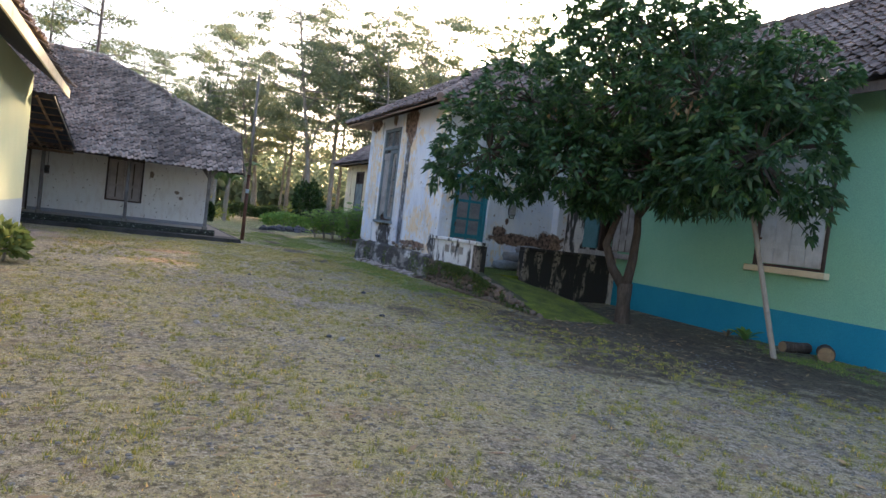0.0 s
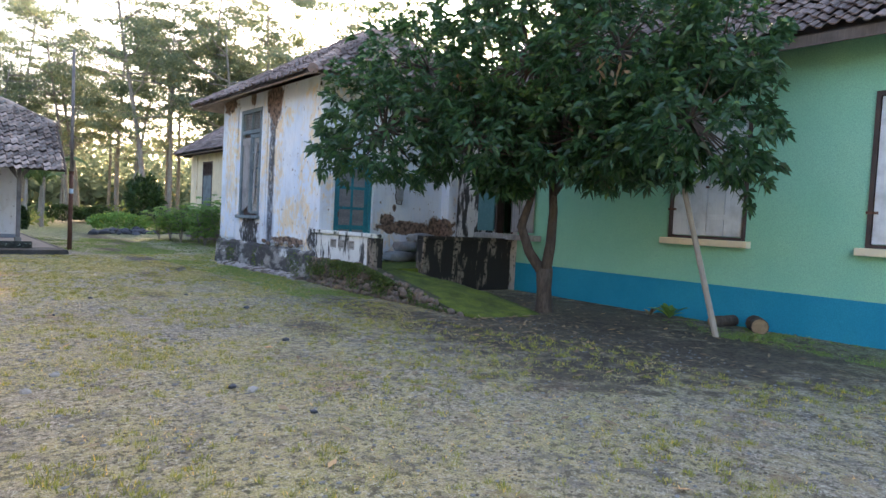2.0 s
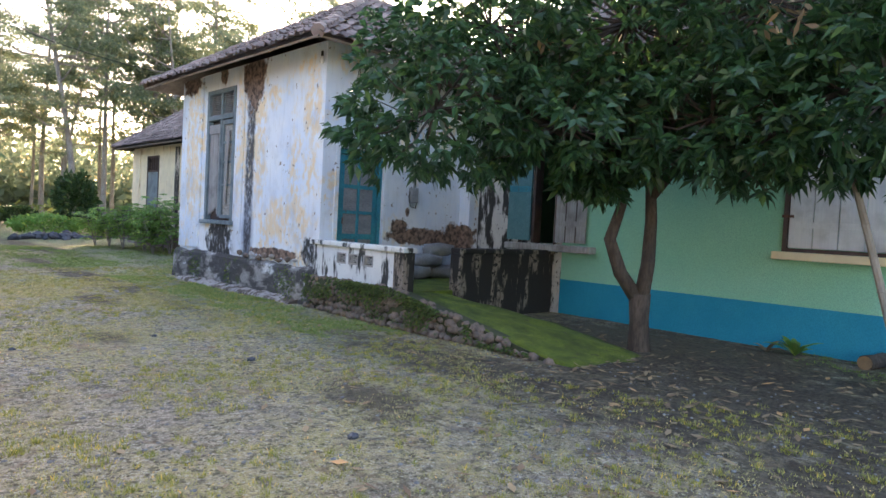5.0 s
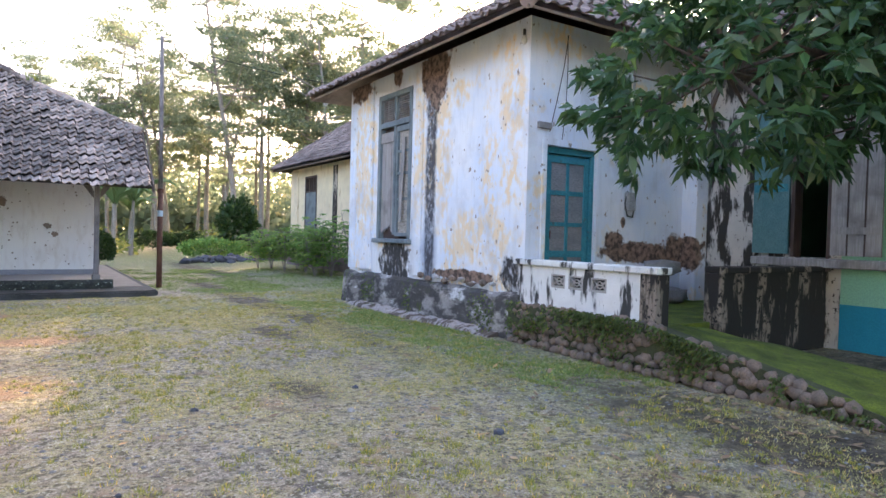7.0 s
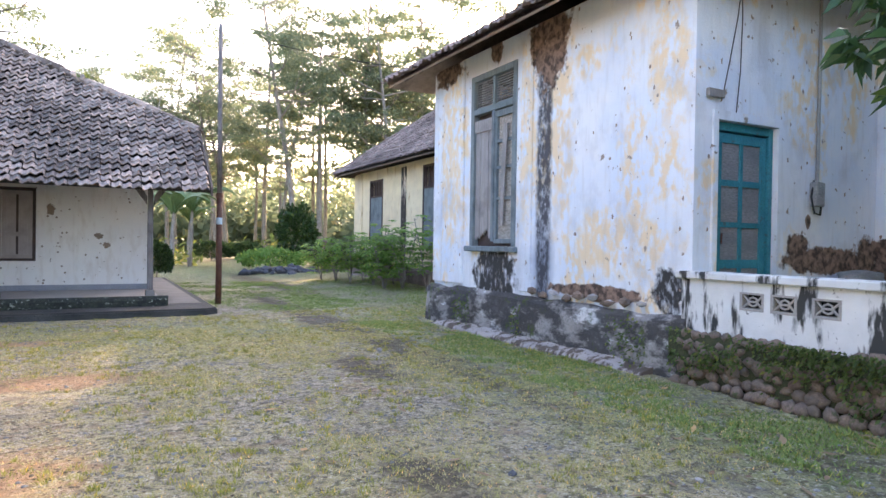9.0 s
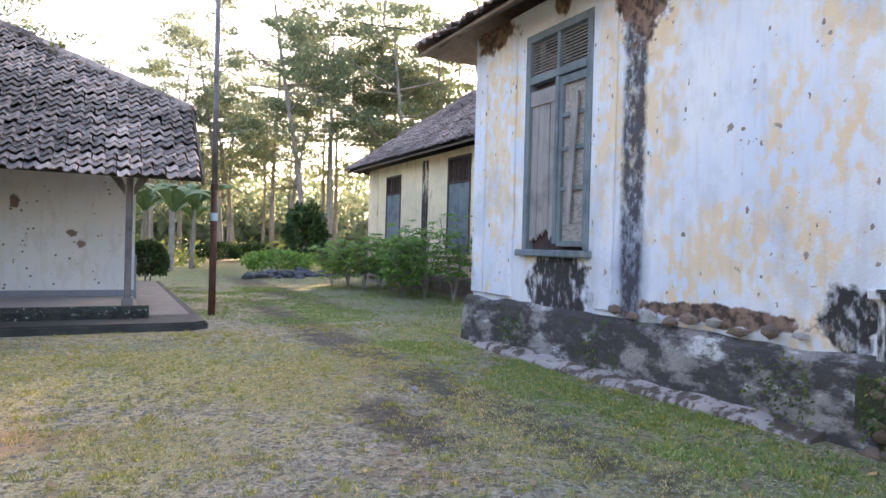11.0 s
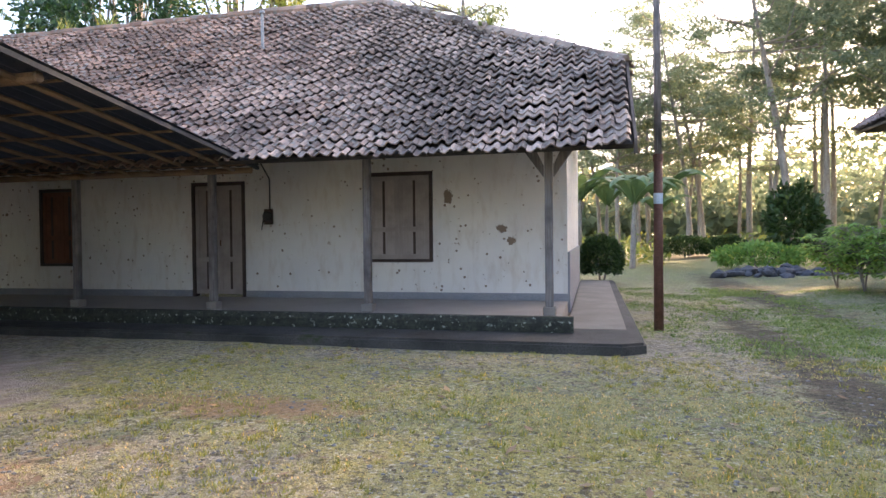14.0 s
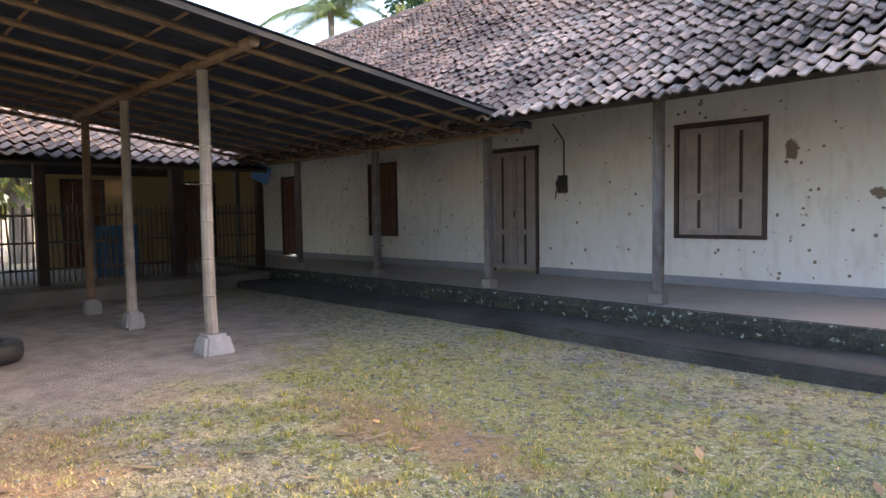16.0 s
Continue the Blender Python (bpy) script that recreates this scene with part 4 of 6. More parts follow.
# ---- rear wing ----
solid("wall_rear_wing", walls(21.8, 35.2, 0, 4.12, 10.6, 10.9, [(27.85, 29.15, 1.25, 3.92), (32.4, 33.65, 1.4, 3.75)], "y"), CREAM, "cream limewashed wall with water streaks", "wall")
solid("wall_rear_wing_end", B((10.9, 34.9, 0), (16.6, 35.2, 4.12)), CREAM, "cream limewashed end wall", "wall")
solid("wall_rear_wing_back", B((16.6, 21.8, 0), (16.9, 35.2, 4.12)), CREAM, "cream limewashed back wall", "wall")
rough_strip("plinth_rear_wing", 22.5, 35.3, 10.59, 10.45, -0.1, lambda y: 0.55, plain("brown_grey_plinth", (0.2, 0.15, 0.13), (0.32, 0.26, 0.24), 3), "low brown-grey plinth of the rear wing")
solid("trim_rear_wing", B((10.56, 30.4, 0.6), (10.597, 30.75, 4.0), 0.006), stained_white("sooty_strip", (0.05, 0.04, 0.035), 0.42, (0.6, 0.5, 0.4)), "dark streaked pilaster strip", "trim")
solid("trim_rear_corner", B((10.55, 34.4, 0.5), (10.597, 35.2, 4.05), 0.006), CREAM, "cream corner pilaster", "trim")


def wing_window(name, y, z, W, H, lattice):
    w = window_empty(name, "tall blue-grey shuttered window with a dark lattice above", FACE_X(10.6, y, z))
    up = H - lattice
    fr = bmesh.new()
    for a, b in (((-W, -0.02, 0), (-W + 0.07, 0.12, H)), ((W - 0.07, -0.02, 0), (W, 0.12, H)), ((-W + 0.07, -0.02, H - 0.07), (W - 0.07, 0.12, H)), ((-W + 0.07, -0.02, up), (W - 0.07, 0.12, up + 0.06))):
        box(fr, a, b)
    part("window_frame", fr, BROWNFRAME, w)
    part("window_sill", B((-W - 0.08, -0.1, -0.1), (W + 0.08, 0.1, 0), 0.01), CREAM, w)
    for a, b in ((-W + 0.07, -0.01), (0.01, W - 0.07)):
        s = part("shutter", B((a, 0.0, 0.01), (b, 0.04, up)), FRAMEBLUE, w)
        part("rail", B((a + 0.02, -0.015, up * 0.45), (b - 0.02, -0.001, up * 0.45 + 0.1)), FRAMEBLUE, s)
    lat = bmesh.new()
    for k in range(5):
        u = -W + 0.12 + k * (2 * W - 0.24) / 4
        box(lat, (u - 0.015, 0.02, up + 0.06), (u + 0.015, 0.05, H - 0.07))
    for k in range(4):
        zz = up + 0.1 + k * (lattice - 0.16) / 3.4
        box(lat, (-W + 0.07, 0.051, zz), (W - 0.07, 0.07, zz + 0.03))
    part("lattice", lat, BROWNFRAME, w)
    part("backing", B((-W + 0.07, 0.13, up), (W - 0.07, 0.15, H)), BROWNFRAME, w)


wing_window("window_2", 28.5, 1.25, 0.65, 2.67, 0.75)
wing_window("window_3", 33.02, 1.4, 0.62, 2.35, 0.65)

# ---- green block ----
GW = [(7.98, 9.41, 1.45, 3.75), (4.75, 6.2, 1.45, 3.75), (13.46, 14.03, 1.32, 3.75)]
solid("wall_green", walls(-5.5, 13.3, 0.66, 4.7, 11.03, 11.3, GW[:2], "y"), GREEN, "mint green limewashed wall", "wall")
solid("wall_green_dado", B((11.02, -5.5, -0.05), (11.3, 13.3, 0.66)), BLUE, "bright blue painted dado", "wall")
solid("wall_terrace_side", walls(13.3, 15.8, 0, 4.7, 11.03, 11.3, GW[2:], "y"), stained_white("stained_side_plaster", (0.045, 0.04, 0.036), 0.47, (0.62, 0.59, 0.55)), "mould-blackened plaster wall beside the terrace", "wall")
solid("wall_green_back", B((17.8, -5.5, 0), (18.0, 15.8, 4.7)), GREEN, "green back wall", "wall")
solid("wall_green_end", B((11.3, -5.5, 0), (17.8, -5.3, 4.7)), GREEN, "green end wall", "wall")
# Unseen wall, added to keep bright sky out of the open window.
solid("wall_green_north", B((11.3, 15.55, 0), (17.8, 15.78, 4.7)), GREEN, "added unseen green cross wall that shuts out the sky", "wall")
solid("ceiling_green", B((11.3, -5.3, 4.5), (17.8, 15.8, 4.56)), UNDER, "dark board ceiling", "ceiling")
solid("trim_pilaster_corner", B((10.72, 15.5, 0.5), (11.03, 15.797, 4.6), 0.01), LIME, "white flaking corner pilaster", "trim")


def plank_shutters(name, y, z, W, H):
    w = window_empty(name, "closed white plank shutters in a dark brown frame", FACE_X(11.03, y, z))
    fr = bmesh.new()
    for a, b in (((-W, -0.03, 0), (-W + 0.06, 0.1, H)), ((W - 0.06, -0.03, 0), (W, 0.1, H)), ((-W + 0.06, -0.03, H - 0.07), (W - 0.06, 0.1, H)), ((-W + 0.06, -0.03, 0), (W - 0.06, 0.1, 0.05))):
        box(fr, a, b)
    part("window_frame", fr, BROWNFRAME, w)
    part("window_sill", B((-W - 0.1, -0.16, -0.12), (W + 0.1, 0.1, -0.002), 0.012), CREAM, w)
    k = 4
    step = (2 * W - 0.14) / k
    for i in range(k):
        a = -W + 0.07 + i * step
        part("plank", B((a + 0.004, -0.01 + 0.004 * (i % 2), 0.06), (a + step - 0.006, 0.03, H - 0.08), 0.004), WHITEWOOD, w)
    for zz in (0.35, H - 0.5):
        for a, b in ((-W + 0.09, -0.03), (0.03, W - 0.09)):
            part("ledge", B((a, -0.022, zz), (b, -0.0105, zz + 0.09)), WHITEWOOD, w)
    part("latch", B((-0.03, -0.035, 0.9), (0.03, -0.0225, 0.94)), IRON, w)
    part("hinge", B((-W - 0.02, -0.04, 0.5), (-W + 0.14, -0.0305, 0.54)), IRON, w)


plank_shutters("window_4", 8.695, 1.45, 0.715, 2.3)
plank_shutters("window_5", 5.475, 1.45, 0.725, 2.3)


def open_window():
    w = window_empty("window_6", "open window with grey plank shutters over a dark room", FACE_X(11.03, 13.745, 1.32))
    W, H = 0.29, 2.43
    fr = bmesh.new()
    for a, b in (((-W, -0.03, 0), (-W + 0.05, 0.2, H)), ((W - 0.05, -0.03, 0), (W, 0.2, H)), ((-W + 0.05, -0.03, H - 0.06), (W - 0.05, 0.2, H))):
        box(fr, a, b)
    part("window_frame", fr, BROWNFRAME, w)
    part("window_sill", B((-0.8, -0.25, -0.14), (1.2, -0.002, -0.01), 0.015), GREYWOOD, w, "thick grey stone sill")
    s = part("shutter", B((0.31, -0.07, 0.04), (0.98, -0.035, H)), GREYWOOD, w, "grey bare plank shutter folded open")
    for u in (0.53, 0.76):
        part("joint_strip", B((u, -0.078, 0.04), (u + 0.02, -0.0705, H)), BROWNFRAME, s)
    part("ledge", B((0.33, -0.09, 0.35), (0.96, -0.0785, 0.45)), GREYWOOD, s)
    s = part("shutter", B((-0.88, -0.07, 0.04), (-0.31, -0.035, H)), TEALPALE, w, "faded teal shutter folded open")
    part("ledge", B((-0.86, -0.085, 1.0), (-0.33, -0.0705, 1.12)), TEAL, s)
    part("ledge", B((-0.86, -0.085, 0.2), (-0.33, -0.0705, 0.3)), TEALPALE, s)


open_window()

# ---- verandah house ----
def house():
    solid("wall_house_south", walls(-10.2, 2.62, 0.3, 4.3, 27.16, 27.4, [(-4.3, -3.2, 0.3, 2.43), (-0.86, 0.36, 0.94, 2.5), (-7.75, -6.8, 0.87, 2.4)], "x"), HOUSE, "off-white plaster wall with chips and stains", "wall")
    solid("wall_house_east", B((2.38, 27.4, 0), (2.62, 35.0, 3.9)), HOUSE, "off-white plaster side wall", "wall")
    solid("wall_house_north", B((-12.5, 34.8, 0), (2.38, 35.0, 3.9)), HOUSE, "off-white plaster back wall", "wall")
    solid("wall_house_west", walls(-12.6, -10.2, 0.3, 3.2, 27.16, 27.4, [(-11.35, -10.55, 0.3, 2.3)], "x"), HOUSE, "off-white plaster end bay", "wall")
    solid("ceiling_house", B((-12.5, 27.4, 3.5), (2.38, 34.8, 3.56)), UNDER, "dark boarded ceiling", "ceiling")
    solid("trim_east_dado", B((2.622, 27.2, 0.1), (2.66, 35.0, 1.1)), BAND, "grey rough dado on the side wall", "trim")
    for a, b in ((-12.6, -11.36), (-10.54, -4.31), (-3.19, 2.64)):
        solid("baseboard_%d" % int(b + 20), B((a, 27.13, 0.3), (b, 27.158, 0.42), 0.004), BAND, "blue-grey painted skirting band", "baseboard")
    solid("floor_verandah", B((-12.6, 24.98, 0.0), (2.62, 27.16, 0.3)), TILEFLOOR, "worn smooth cement verandah floor", "floor")
    bm = bmesh.new()
    n = 120
    rings = []
    for i in range(n + 1):
        x = -12.6 + (2.78 + 12.6) * i / n
        d = noise.noise((x * 2.5, 0, 4)) * 0.025
        rings.append([bm.verts.new(q) for q in ((x, 24.98, 0.02), (x, 24.84 + d, 0.02), (x, 24.82 + d, 0.24 + d * 0.4), (x, 24.86, 0.315 + d * 0.3), (x, 24.98, 0.315))])
    for a, b in zip(rings, rings[1:]):
        for k in range(4):
            bm.faces.new((a[k], b[k], b[k + 1], a[k + 1]))
    bm.faces.new(rings[0])
    bm.faces.new(rings[-1][::-1])
    bmesh.ops.recalc_face_normals(bm, faces=bm.faces)
    solid("step_verandah", bm, STEP, "mossy black and pale verandah kerb", "step")
    bm = bmesh.new()
    prism(bm, [(-12.6, 24.84), (-12.6, 24.15), (-2, 24.1), (3.35, 24.03), (3.62, 24.2), (3.6, 35), (2.66, 35), (2.66, 24.84)], "z", -0.1, 0.12)
    bmesh.ops.bevel(bm, geom=[e for e in bm.edges if all(v.co.z > 0.1 for v in e.verts)], offset=0.03, segments=2, affect="EDGES")
    solid("slab_apron", bm, SLAB, "dark mossy concrete apron round the house", "pavement")
    solid("slab_side_path", B((2.68, 25.2, 0.12), (3.45, 34.8, 0.126)), SLABPALE, "pale worn concrete side path", "pavement")


house()


def post(x, y, z, brace):
    p = thing("verandah_post", "worn grey timber verandah post" + (" with curved braces" if brace else ""), "post", pose(x, y, z), "verandah posts")
    part("shaft", B((-0.052, -0.052, 0.12), (0.052, 0.052, 2.46), 0.012), POSTWOOD, p)
    part("foot", B((-0.085, -0.085, 0), (0.085, 0.085, 0.12), 0.012), SLABPALE, p)
    if brace:
        for s in (-1, 1):
            bm = prism(bmesh.new(), [(s * 0.065, 2.0), (s * 0.065, 1.84), (s * 0.4, 2.3), (s * 0.4, 2.44), (s * 0.28, 2.44)], "y", -0.04, 0.04)
            part("brace", bm, POSTWOOD, p)
    return p


for i, x in enumerate((2.46, -0.13, -2.63, -5.1, -7.5, -10.0)):
    post(x, 25.25 + (-0.1 if i == 0 else 0), 0.3, i == 0)
solid("beam_verandah", B((-12.6, 25.17, 2.76), (3.2, 25.3, 2.88), 0.01), BOARD, "dark timber verandah beam", "beam")


def house_roof():
    roof = thing("roof_house", "steep roof of mottled grey-brown clay pantiles", "roof", kind="structure")
    ye, ze, yr, zr, p = 24.45, 2.44, 29.8, 6.4, (6.4 - 2.44) / (29.8 - 24.45)
    xe, xr, xl = 3.5, -1.5, -13.5
    yv = 26.3
    zv = ze + p * (yv - ye)
    yb, zb = 2 * yr - yv, zv
    ybe = 35.55
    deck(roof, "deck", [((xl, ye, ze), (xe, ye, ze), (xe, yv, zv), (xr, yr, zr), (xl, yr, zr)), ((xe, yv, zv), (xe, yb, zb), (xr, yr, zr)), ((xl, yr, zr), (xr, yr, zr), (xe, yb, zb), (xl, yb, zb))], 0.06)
    sl = math.hypot(1, p)
    tl, tw = 0.19, 0.175
    width = xe - xl

    def inside(u, s):
        y = ye + s / sl
        x = xl + u
        return x < xe + 0.05 if y < yv else x < xe - (xe - xr) * (y - yv) / (yr - yv) + 0.05
    roof_slope(roof, (xl, ye - 0.13, ze - 0.04), (1, 0, 0), (0, 1, p), width, int((yr - ye) * sl / tl), tw, tl, TILE_HOUSE, inside, lambda u, s: s < 0.72 and u > 8.5, 9)
    hv = Vector((xr - xe, 0, zr - zv))
    hl = hv.length
    half = yr - yv
    roof_slope(roof, (xe + 0.05, yv, zv + 0.02), (0, 1, 0), hv, yb - yv, int(hl / tl), tw, tl, TILE_HOUSE, lambda u, s: s / hl * half < u < 2 * half - s / hl * half, None, 10)
    for a, b in (((xe, yv, zv), (xr, yr, zr)), ((xl, yr, zr), (xr, yr, zr)), ((xe, yb, zb), (xr, yr, zr))):
        ridge_caps(roof, Vector(a) + Vector((0, 0, 0.07)), Vector(b) + Vector((0, 0, 0.07)), TILE_HOUSE, 0.1)
    bm = prism(bmesh.new(), [(ye - 0.02, ze - 0.12), (ye - 0.02, ze + 0.06), (yv, zv + 0.08), (yv + 0.25, zv - 0.1), (yv + 0.1, zv - 0.4)], "x", xe + 0.01, xe + 0.05)
    part("barge_board", bm, BOARD, roof)
    part("side_fascia", B((xe + 0.01, yv + 0.26, zv - 0.25), (xe + 0.05, yb, zv - 0.02)), BOARD, roof)
    for i in range(28):
        x = xl + 0.3 + i * 0.6
        bm = prism(bmesh.new(), [(ye + 0.4, ze + 0.17), (ye + 0.4, ze + 0.24), (27.1, ze + p * (27.1 - ye) - 0.08), (27.1, ze + p * (27.1 - ye) - 0.18)], "x", x, x + 0.06)
        part("rafter", bm, BOARD, roof)
    return roof


house_roof()
for k, (x, y, s) in enumerate(((1.2, 27.85, 0.12), (-8.4, 29.8, 0.25), (-9.6, 29.8, 0.2))):
    bm = bmesh.new()
    for i in range(26):
        a = R.uniform(0, 6.28)
        h = R.uniform(0.5, 1) * s * 1.7
        b = Vector((R.uniform(-s, s), R.uniform(-s, s) * 0.4, 0))
        e = b + Vector((math.cos(a) * h * 0.5, math.sin(a) * h * 0.5, h))
        w = Vector((-math.sin(a), math.cos(a), 0)) * 0.02
        bm.faces.new([bm.verts.new(q) for q in (b - w, b + w, e)])
    solid("roof_weed", bm, LEAF_YELLOW, "dry yellow weeds rooted on the roof ridge", "weed", "thing", m=pose(x, y, 2.5 + 0.74 * (y - 24.45) + (0.12 if y > 29 else 0.1)), group="weeds on the roof")


def panel_shutters(name, label, x, z, W, H, split, mat_leaf, is_door=False):
    w = thing(name, label, "door" if is_door else "window", FACE_Y(x, 27.16, z), kind="structure")
    fr = bmesh.new()
    for a, b in (((-W, -0.03, 0), (-W + 0.06, 0.12, H)), ((W - 0.06, -0.03, 0), (W, 0.12, H)), ((-W + 0.06, -0.03, H - 0.06), (W - 0.06, 0.12, H))) + (() if is_door else (((-W + 0.06, -0.03, 0), (W - 0.06, 0.12, 0.05)),)):
        box(fr, a, b, 0.005)
    part("door_frame" if is_door else "window_frame", fr, BROWNFRAME, w)
    for a, b in ((-W + 0.065, -0.004), (0.004, W - 0.065)):
        leaf = part("leaf" if is_door else "shutter", B((a, 0.02, 0.052), (b, 0.05, H - 0.065)), mat_leaf, w)
        c = (a + b) / 2
        rim = bmesh.new()
        zs = (0.06, 0.06 + (H - 0.13) * split)
        for q, r2 in (((a, 0.0, 0.06), (a + 0.07, 0.018, H - 0.07)), ((b - 0.07, 0.0, 0.06), (b, 0.018, H - 0.07)), ((a + 0.07, 0.0, 0.06), (b - 0.07, 0.018, 0.13)), ((a + 0.07, 0.0, H - 0.14), (b - 0.07, 0.018, H - 0.07)), ((a + 0.07, 0.0, zs[1]), (b - 0.07, 0.018, zs[1] + 0.07))):
            box(rim, q, r2)
        part("rim", rim, mat_leaf, leaf)
        part("groove", B((c - 0.022, 0.012, 0.14), (c + 0.022, 0.0195, zs[1] - 0.01)), BROWNFRAME, leaf)
        part("groove", B((c - 0.022, 0.012, zs[1] + 0.08), (c + 0.022, 0.0195, H - 0.15)), BROWNFRAME, leaf)
    if is_door:
        part("door_handle", T([(0.05, -0.02, 0.95), (0.05, -0.035, 1.0), (0.05, -0.02, 1.05)], [0.012] * 3, 6), IRON, w)


panel_shutters("door_2", "closed two-leaf mauve-grey door with slit panels", -3.75, 0.3, 0.55, 2.13, 0.3, MAUVE, True)
panel_shutters("window_7", "closed two-leaf mauve-grey shutters with slit panels", -0.25, 0.94, 0.61, 1.56, 0.33, MAUVE)
panel_shutters("window_8", "closed red-brown shutters in the verandah wall", -7.275, 0.87, 0.475, 1.53, 0.33, REDWOOD)
panel_shutters("door_3", "red-brown wooden door in the end bay", -10.95, 0.3, 0.4, 2.0, 0.3, REDWOOD, True)


def house_meter():
    m = thing("wall_meter", "old black meter with hanging wires on the plaster wall", "meter box", pose(-2.72, 27.16, 1.75))
    part("plate", B((-0.09, -0.03, -0.12), (0.09, 0, 0.16), 0.008), BROWNFRAME, m)
    part("dial", T([(0, -0.03, 0.03), (0, -0.09, 0.03), (0, -0.11, 0.03)], [0.085, 0.085, 0.05], 12), RUBBER_VENTSHADE, m)
    part("cable", T([(0.03, -0.02, 0.16), (0.03, -0.02, 0.7), (0.02, -0.3, 0.95)], [0.012] * 3, 6), RUBBER_VENTSHADE, m)
    part("cable", T([(-0.09, -0.03, -0.05), (-0.13, -0.04, -0.22), (-0.08, -0.03, 0.1)], [0.008] * 3, 5), RUBBER_VENTSHADE, m)
    v = thing("vent_pipe", "thin grey vent pipe on the roof tiles", "pipe", pose(-3.2, 27.9, 5.0))
    part("tube", T([(0, 0, 0), (0, 0, 0.75)], [0.03, 0.03], 8), GREYPLASTIC, v)
    part("collar", T([(0, 0, 0.0), (0, 0, 0.1)], [0.07, 0.05], 8), GREYPLASTIC, v)
    part("cap", T([(0, 0, 0.75), (0, 0, 0.8)], [0.06, 0.05], 8), GREYPLASTIC, v)
    a = thing("antenna_mast", "thin antenna mast standing on the roof ridge", "antenna", pose(-1.7, 29.8, 6.45))
    part("mast", T([(0, 0, 0), (0.02, 0, 2.8)], [0.02, 0.015], 6), IRON, a)
    part("rod", T([(-0.4, 0, 2.6), (0.45, 0, 2.68)], [0.008, 0.008], 5), IRON, a)


house_meter()

# ---- utility pole ----
def utility_pole():
    p = thing("utility_pole", "slim pole with a rusty red lower half and pale label", "pole", pose(3.93, 26.05, 0))
    part("lower_tube", T([(0, 0, -0.1), (0, 0, 2.45)], [0.068, 0.062], 12), IRON, p, smooth=True)
    part("collar", T([(0, 0, 2.4), (0, 0, 2.5)], [0.075, 0.07], 12), IRON, p)
    part("upper_tube", T([(0, 0, 2.5), (-0.02, 0, 6.3)], [0.055, 0.045], 12), POSTWOOD, p, smooth=True)
    part("label", T([(0, 0, 1.8), (0, 0, 1.95)], [0.0665, 0.0665], 12), LABELBLUE, p, "pale blue paper label")
    c = thing("overhead_wire", "black wire slung from the pole to the block", "cable")
    pts = [(3.92 + (7.4 - 3.92) * f, 26.05 + (22.4 - 26.05) * f, 6.2 + (4.9 - 6.2) * f - 0.5 * f * (1 - f)) for f in np.linspace(0, 1, 9)]
    part("wire", T(pts, [0.008] * 9, 5), RUBBER_VENTSHADE, c)


utility_pole()

# ---- bamboo canopy ----
def canopy():
    c = thing("lean_to_canopy", "bamboo-framed lean-to canopy with black sheet roof", "canopy")
    zc = lambda y: 3.02 - 0.132 * (y - 20.4)
    bm = bmesh.new()
    n = 90
    top = [[], []]
    for k, y in enumerate((18.0, 25.05)):
        for i in range(n + 1):
            x = -8.15 + (8.15 - 1.7) * i / n
            top[k].append(bm.verts.new((x, y, zc(y) + 0.03 + 0.012 * math.cos(i * 2.1))))
    for i in range(n):
        bm.faces.new((top[0][i], top[0][i + 1], top[1][i + 1], top[1][i]))
    bmesh.ops.solidify(bm, geom=list(bm.faces), thickness=0.012)
    part("sheet", bm, SHEET, c, "black corrugated roof sheet")
    for i in range(11):
        x = -8.0 + i * 0.595
        pts, rad = cane_pts((x, 18.0, zc(18.0) - 0.07), (x, 25.0, zc(25.0) - 0.06), 0.033, 9)
        part("rafter", T(pts, rad, 7), BAMBOODARK, c)
    for i in range(9):
        y = 18.4 + i * 0.8
        part("batten", T([(-8.1, y, zc(y) - 0.012), (-1.75, y + R.uniform(-0.1, 0.1), zc(y) - 0.012)], [0.017, 0.015], 6), BAMBOODARK, c)
    pts, rad = cane_pts((-7.0, 21.34, 2.8), (-1.78, 21.34, 2.84), 0.06, 9)
    part("beam", T(pts, rad, 8), BAMBOODARK, c)
    pts, rad = cane_pts((-8.1, 24.95, 2.36), (-1.75, 24.95, 2.36), 0.05, 9)
    part("beam", T(pts, rad, 8), BAMBOODARK, c)
    part("edge_board", prism(bmesh.new(), [(18.0, zc(18.0) - 0.03), (18.0, zc(18.0) + 0.02), (25.05, zc(25.05) + 0.02), (25.05, zc(25.05) - 0.03)], "x", -1.76, -1.72), SHEET, c)
    for x, lean, mt in ((-2.8, 0.07, BAMBOO), (-5.03, 0.03, BAMBOO), (-6.67, -0.02, BAMBOODARK)):
        pts, rad = cane_pts((x, 21.34, 0.2), (x - lean, 21.34, 2.78), 0.062, 8)
        part("post", T(pts, rad, 10), mt, c)
        bm = bmesh.new()
        k = 0.165 if x > -3 else 0.12
        prism(bm, [(-k, -k), (k, -k), (k, k), (-k, k)], "z", 0, 0.22)
        for v in bm.verts:
            f = 0.72 if v.co.z > 0.1 else 1.0
            v.co = Vector((x + v.co.x * f, 21.34 + v.co.y * f, v.co.z - 0.02))
        bmesh.ops.bevel(bm, geom=list(bm.edges), offset=0.03, segments=2, affect="EDGES")
        part("footing", bm, WHITEBLOCK, c, "pale cement footing block")
    bm = bmesh.new()
    box(bm, (-2.1, 20.2, 3.12), (-1.66, 20.5, 3.15))
    part("loose_tile", bm, TILE_HOUSE, c)


canopy()

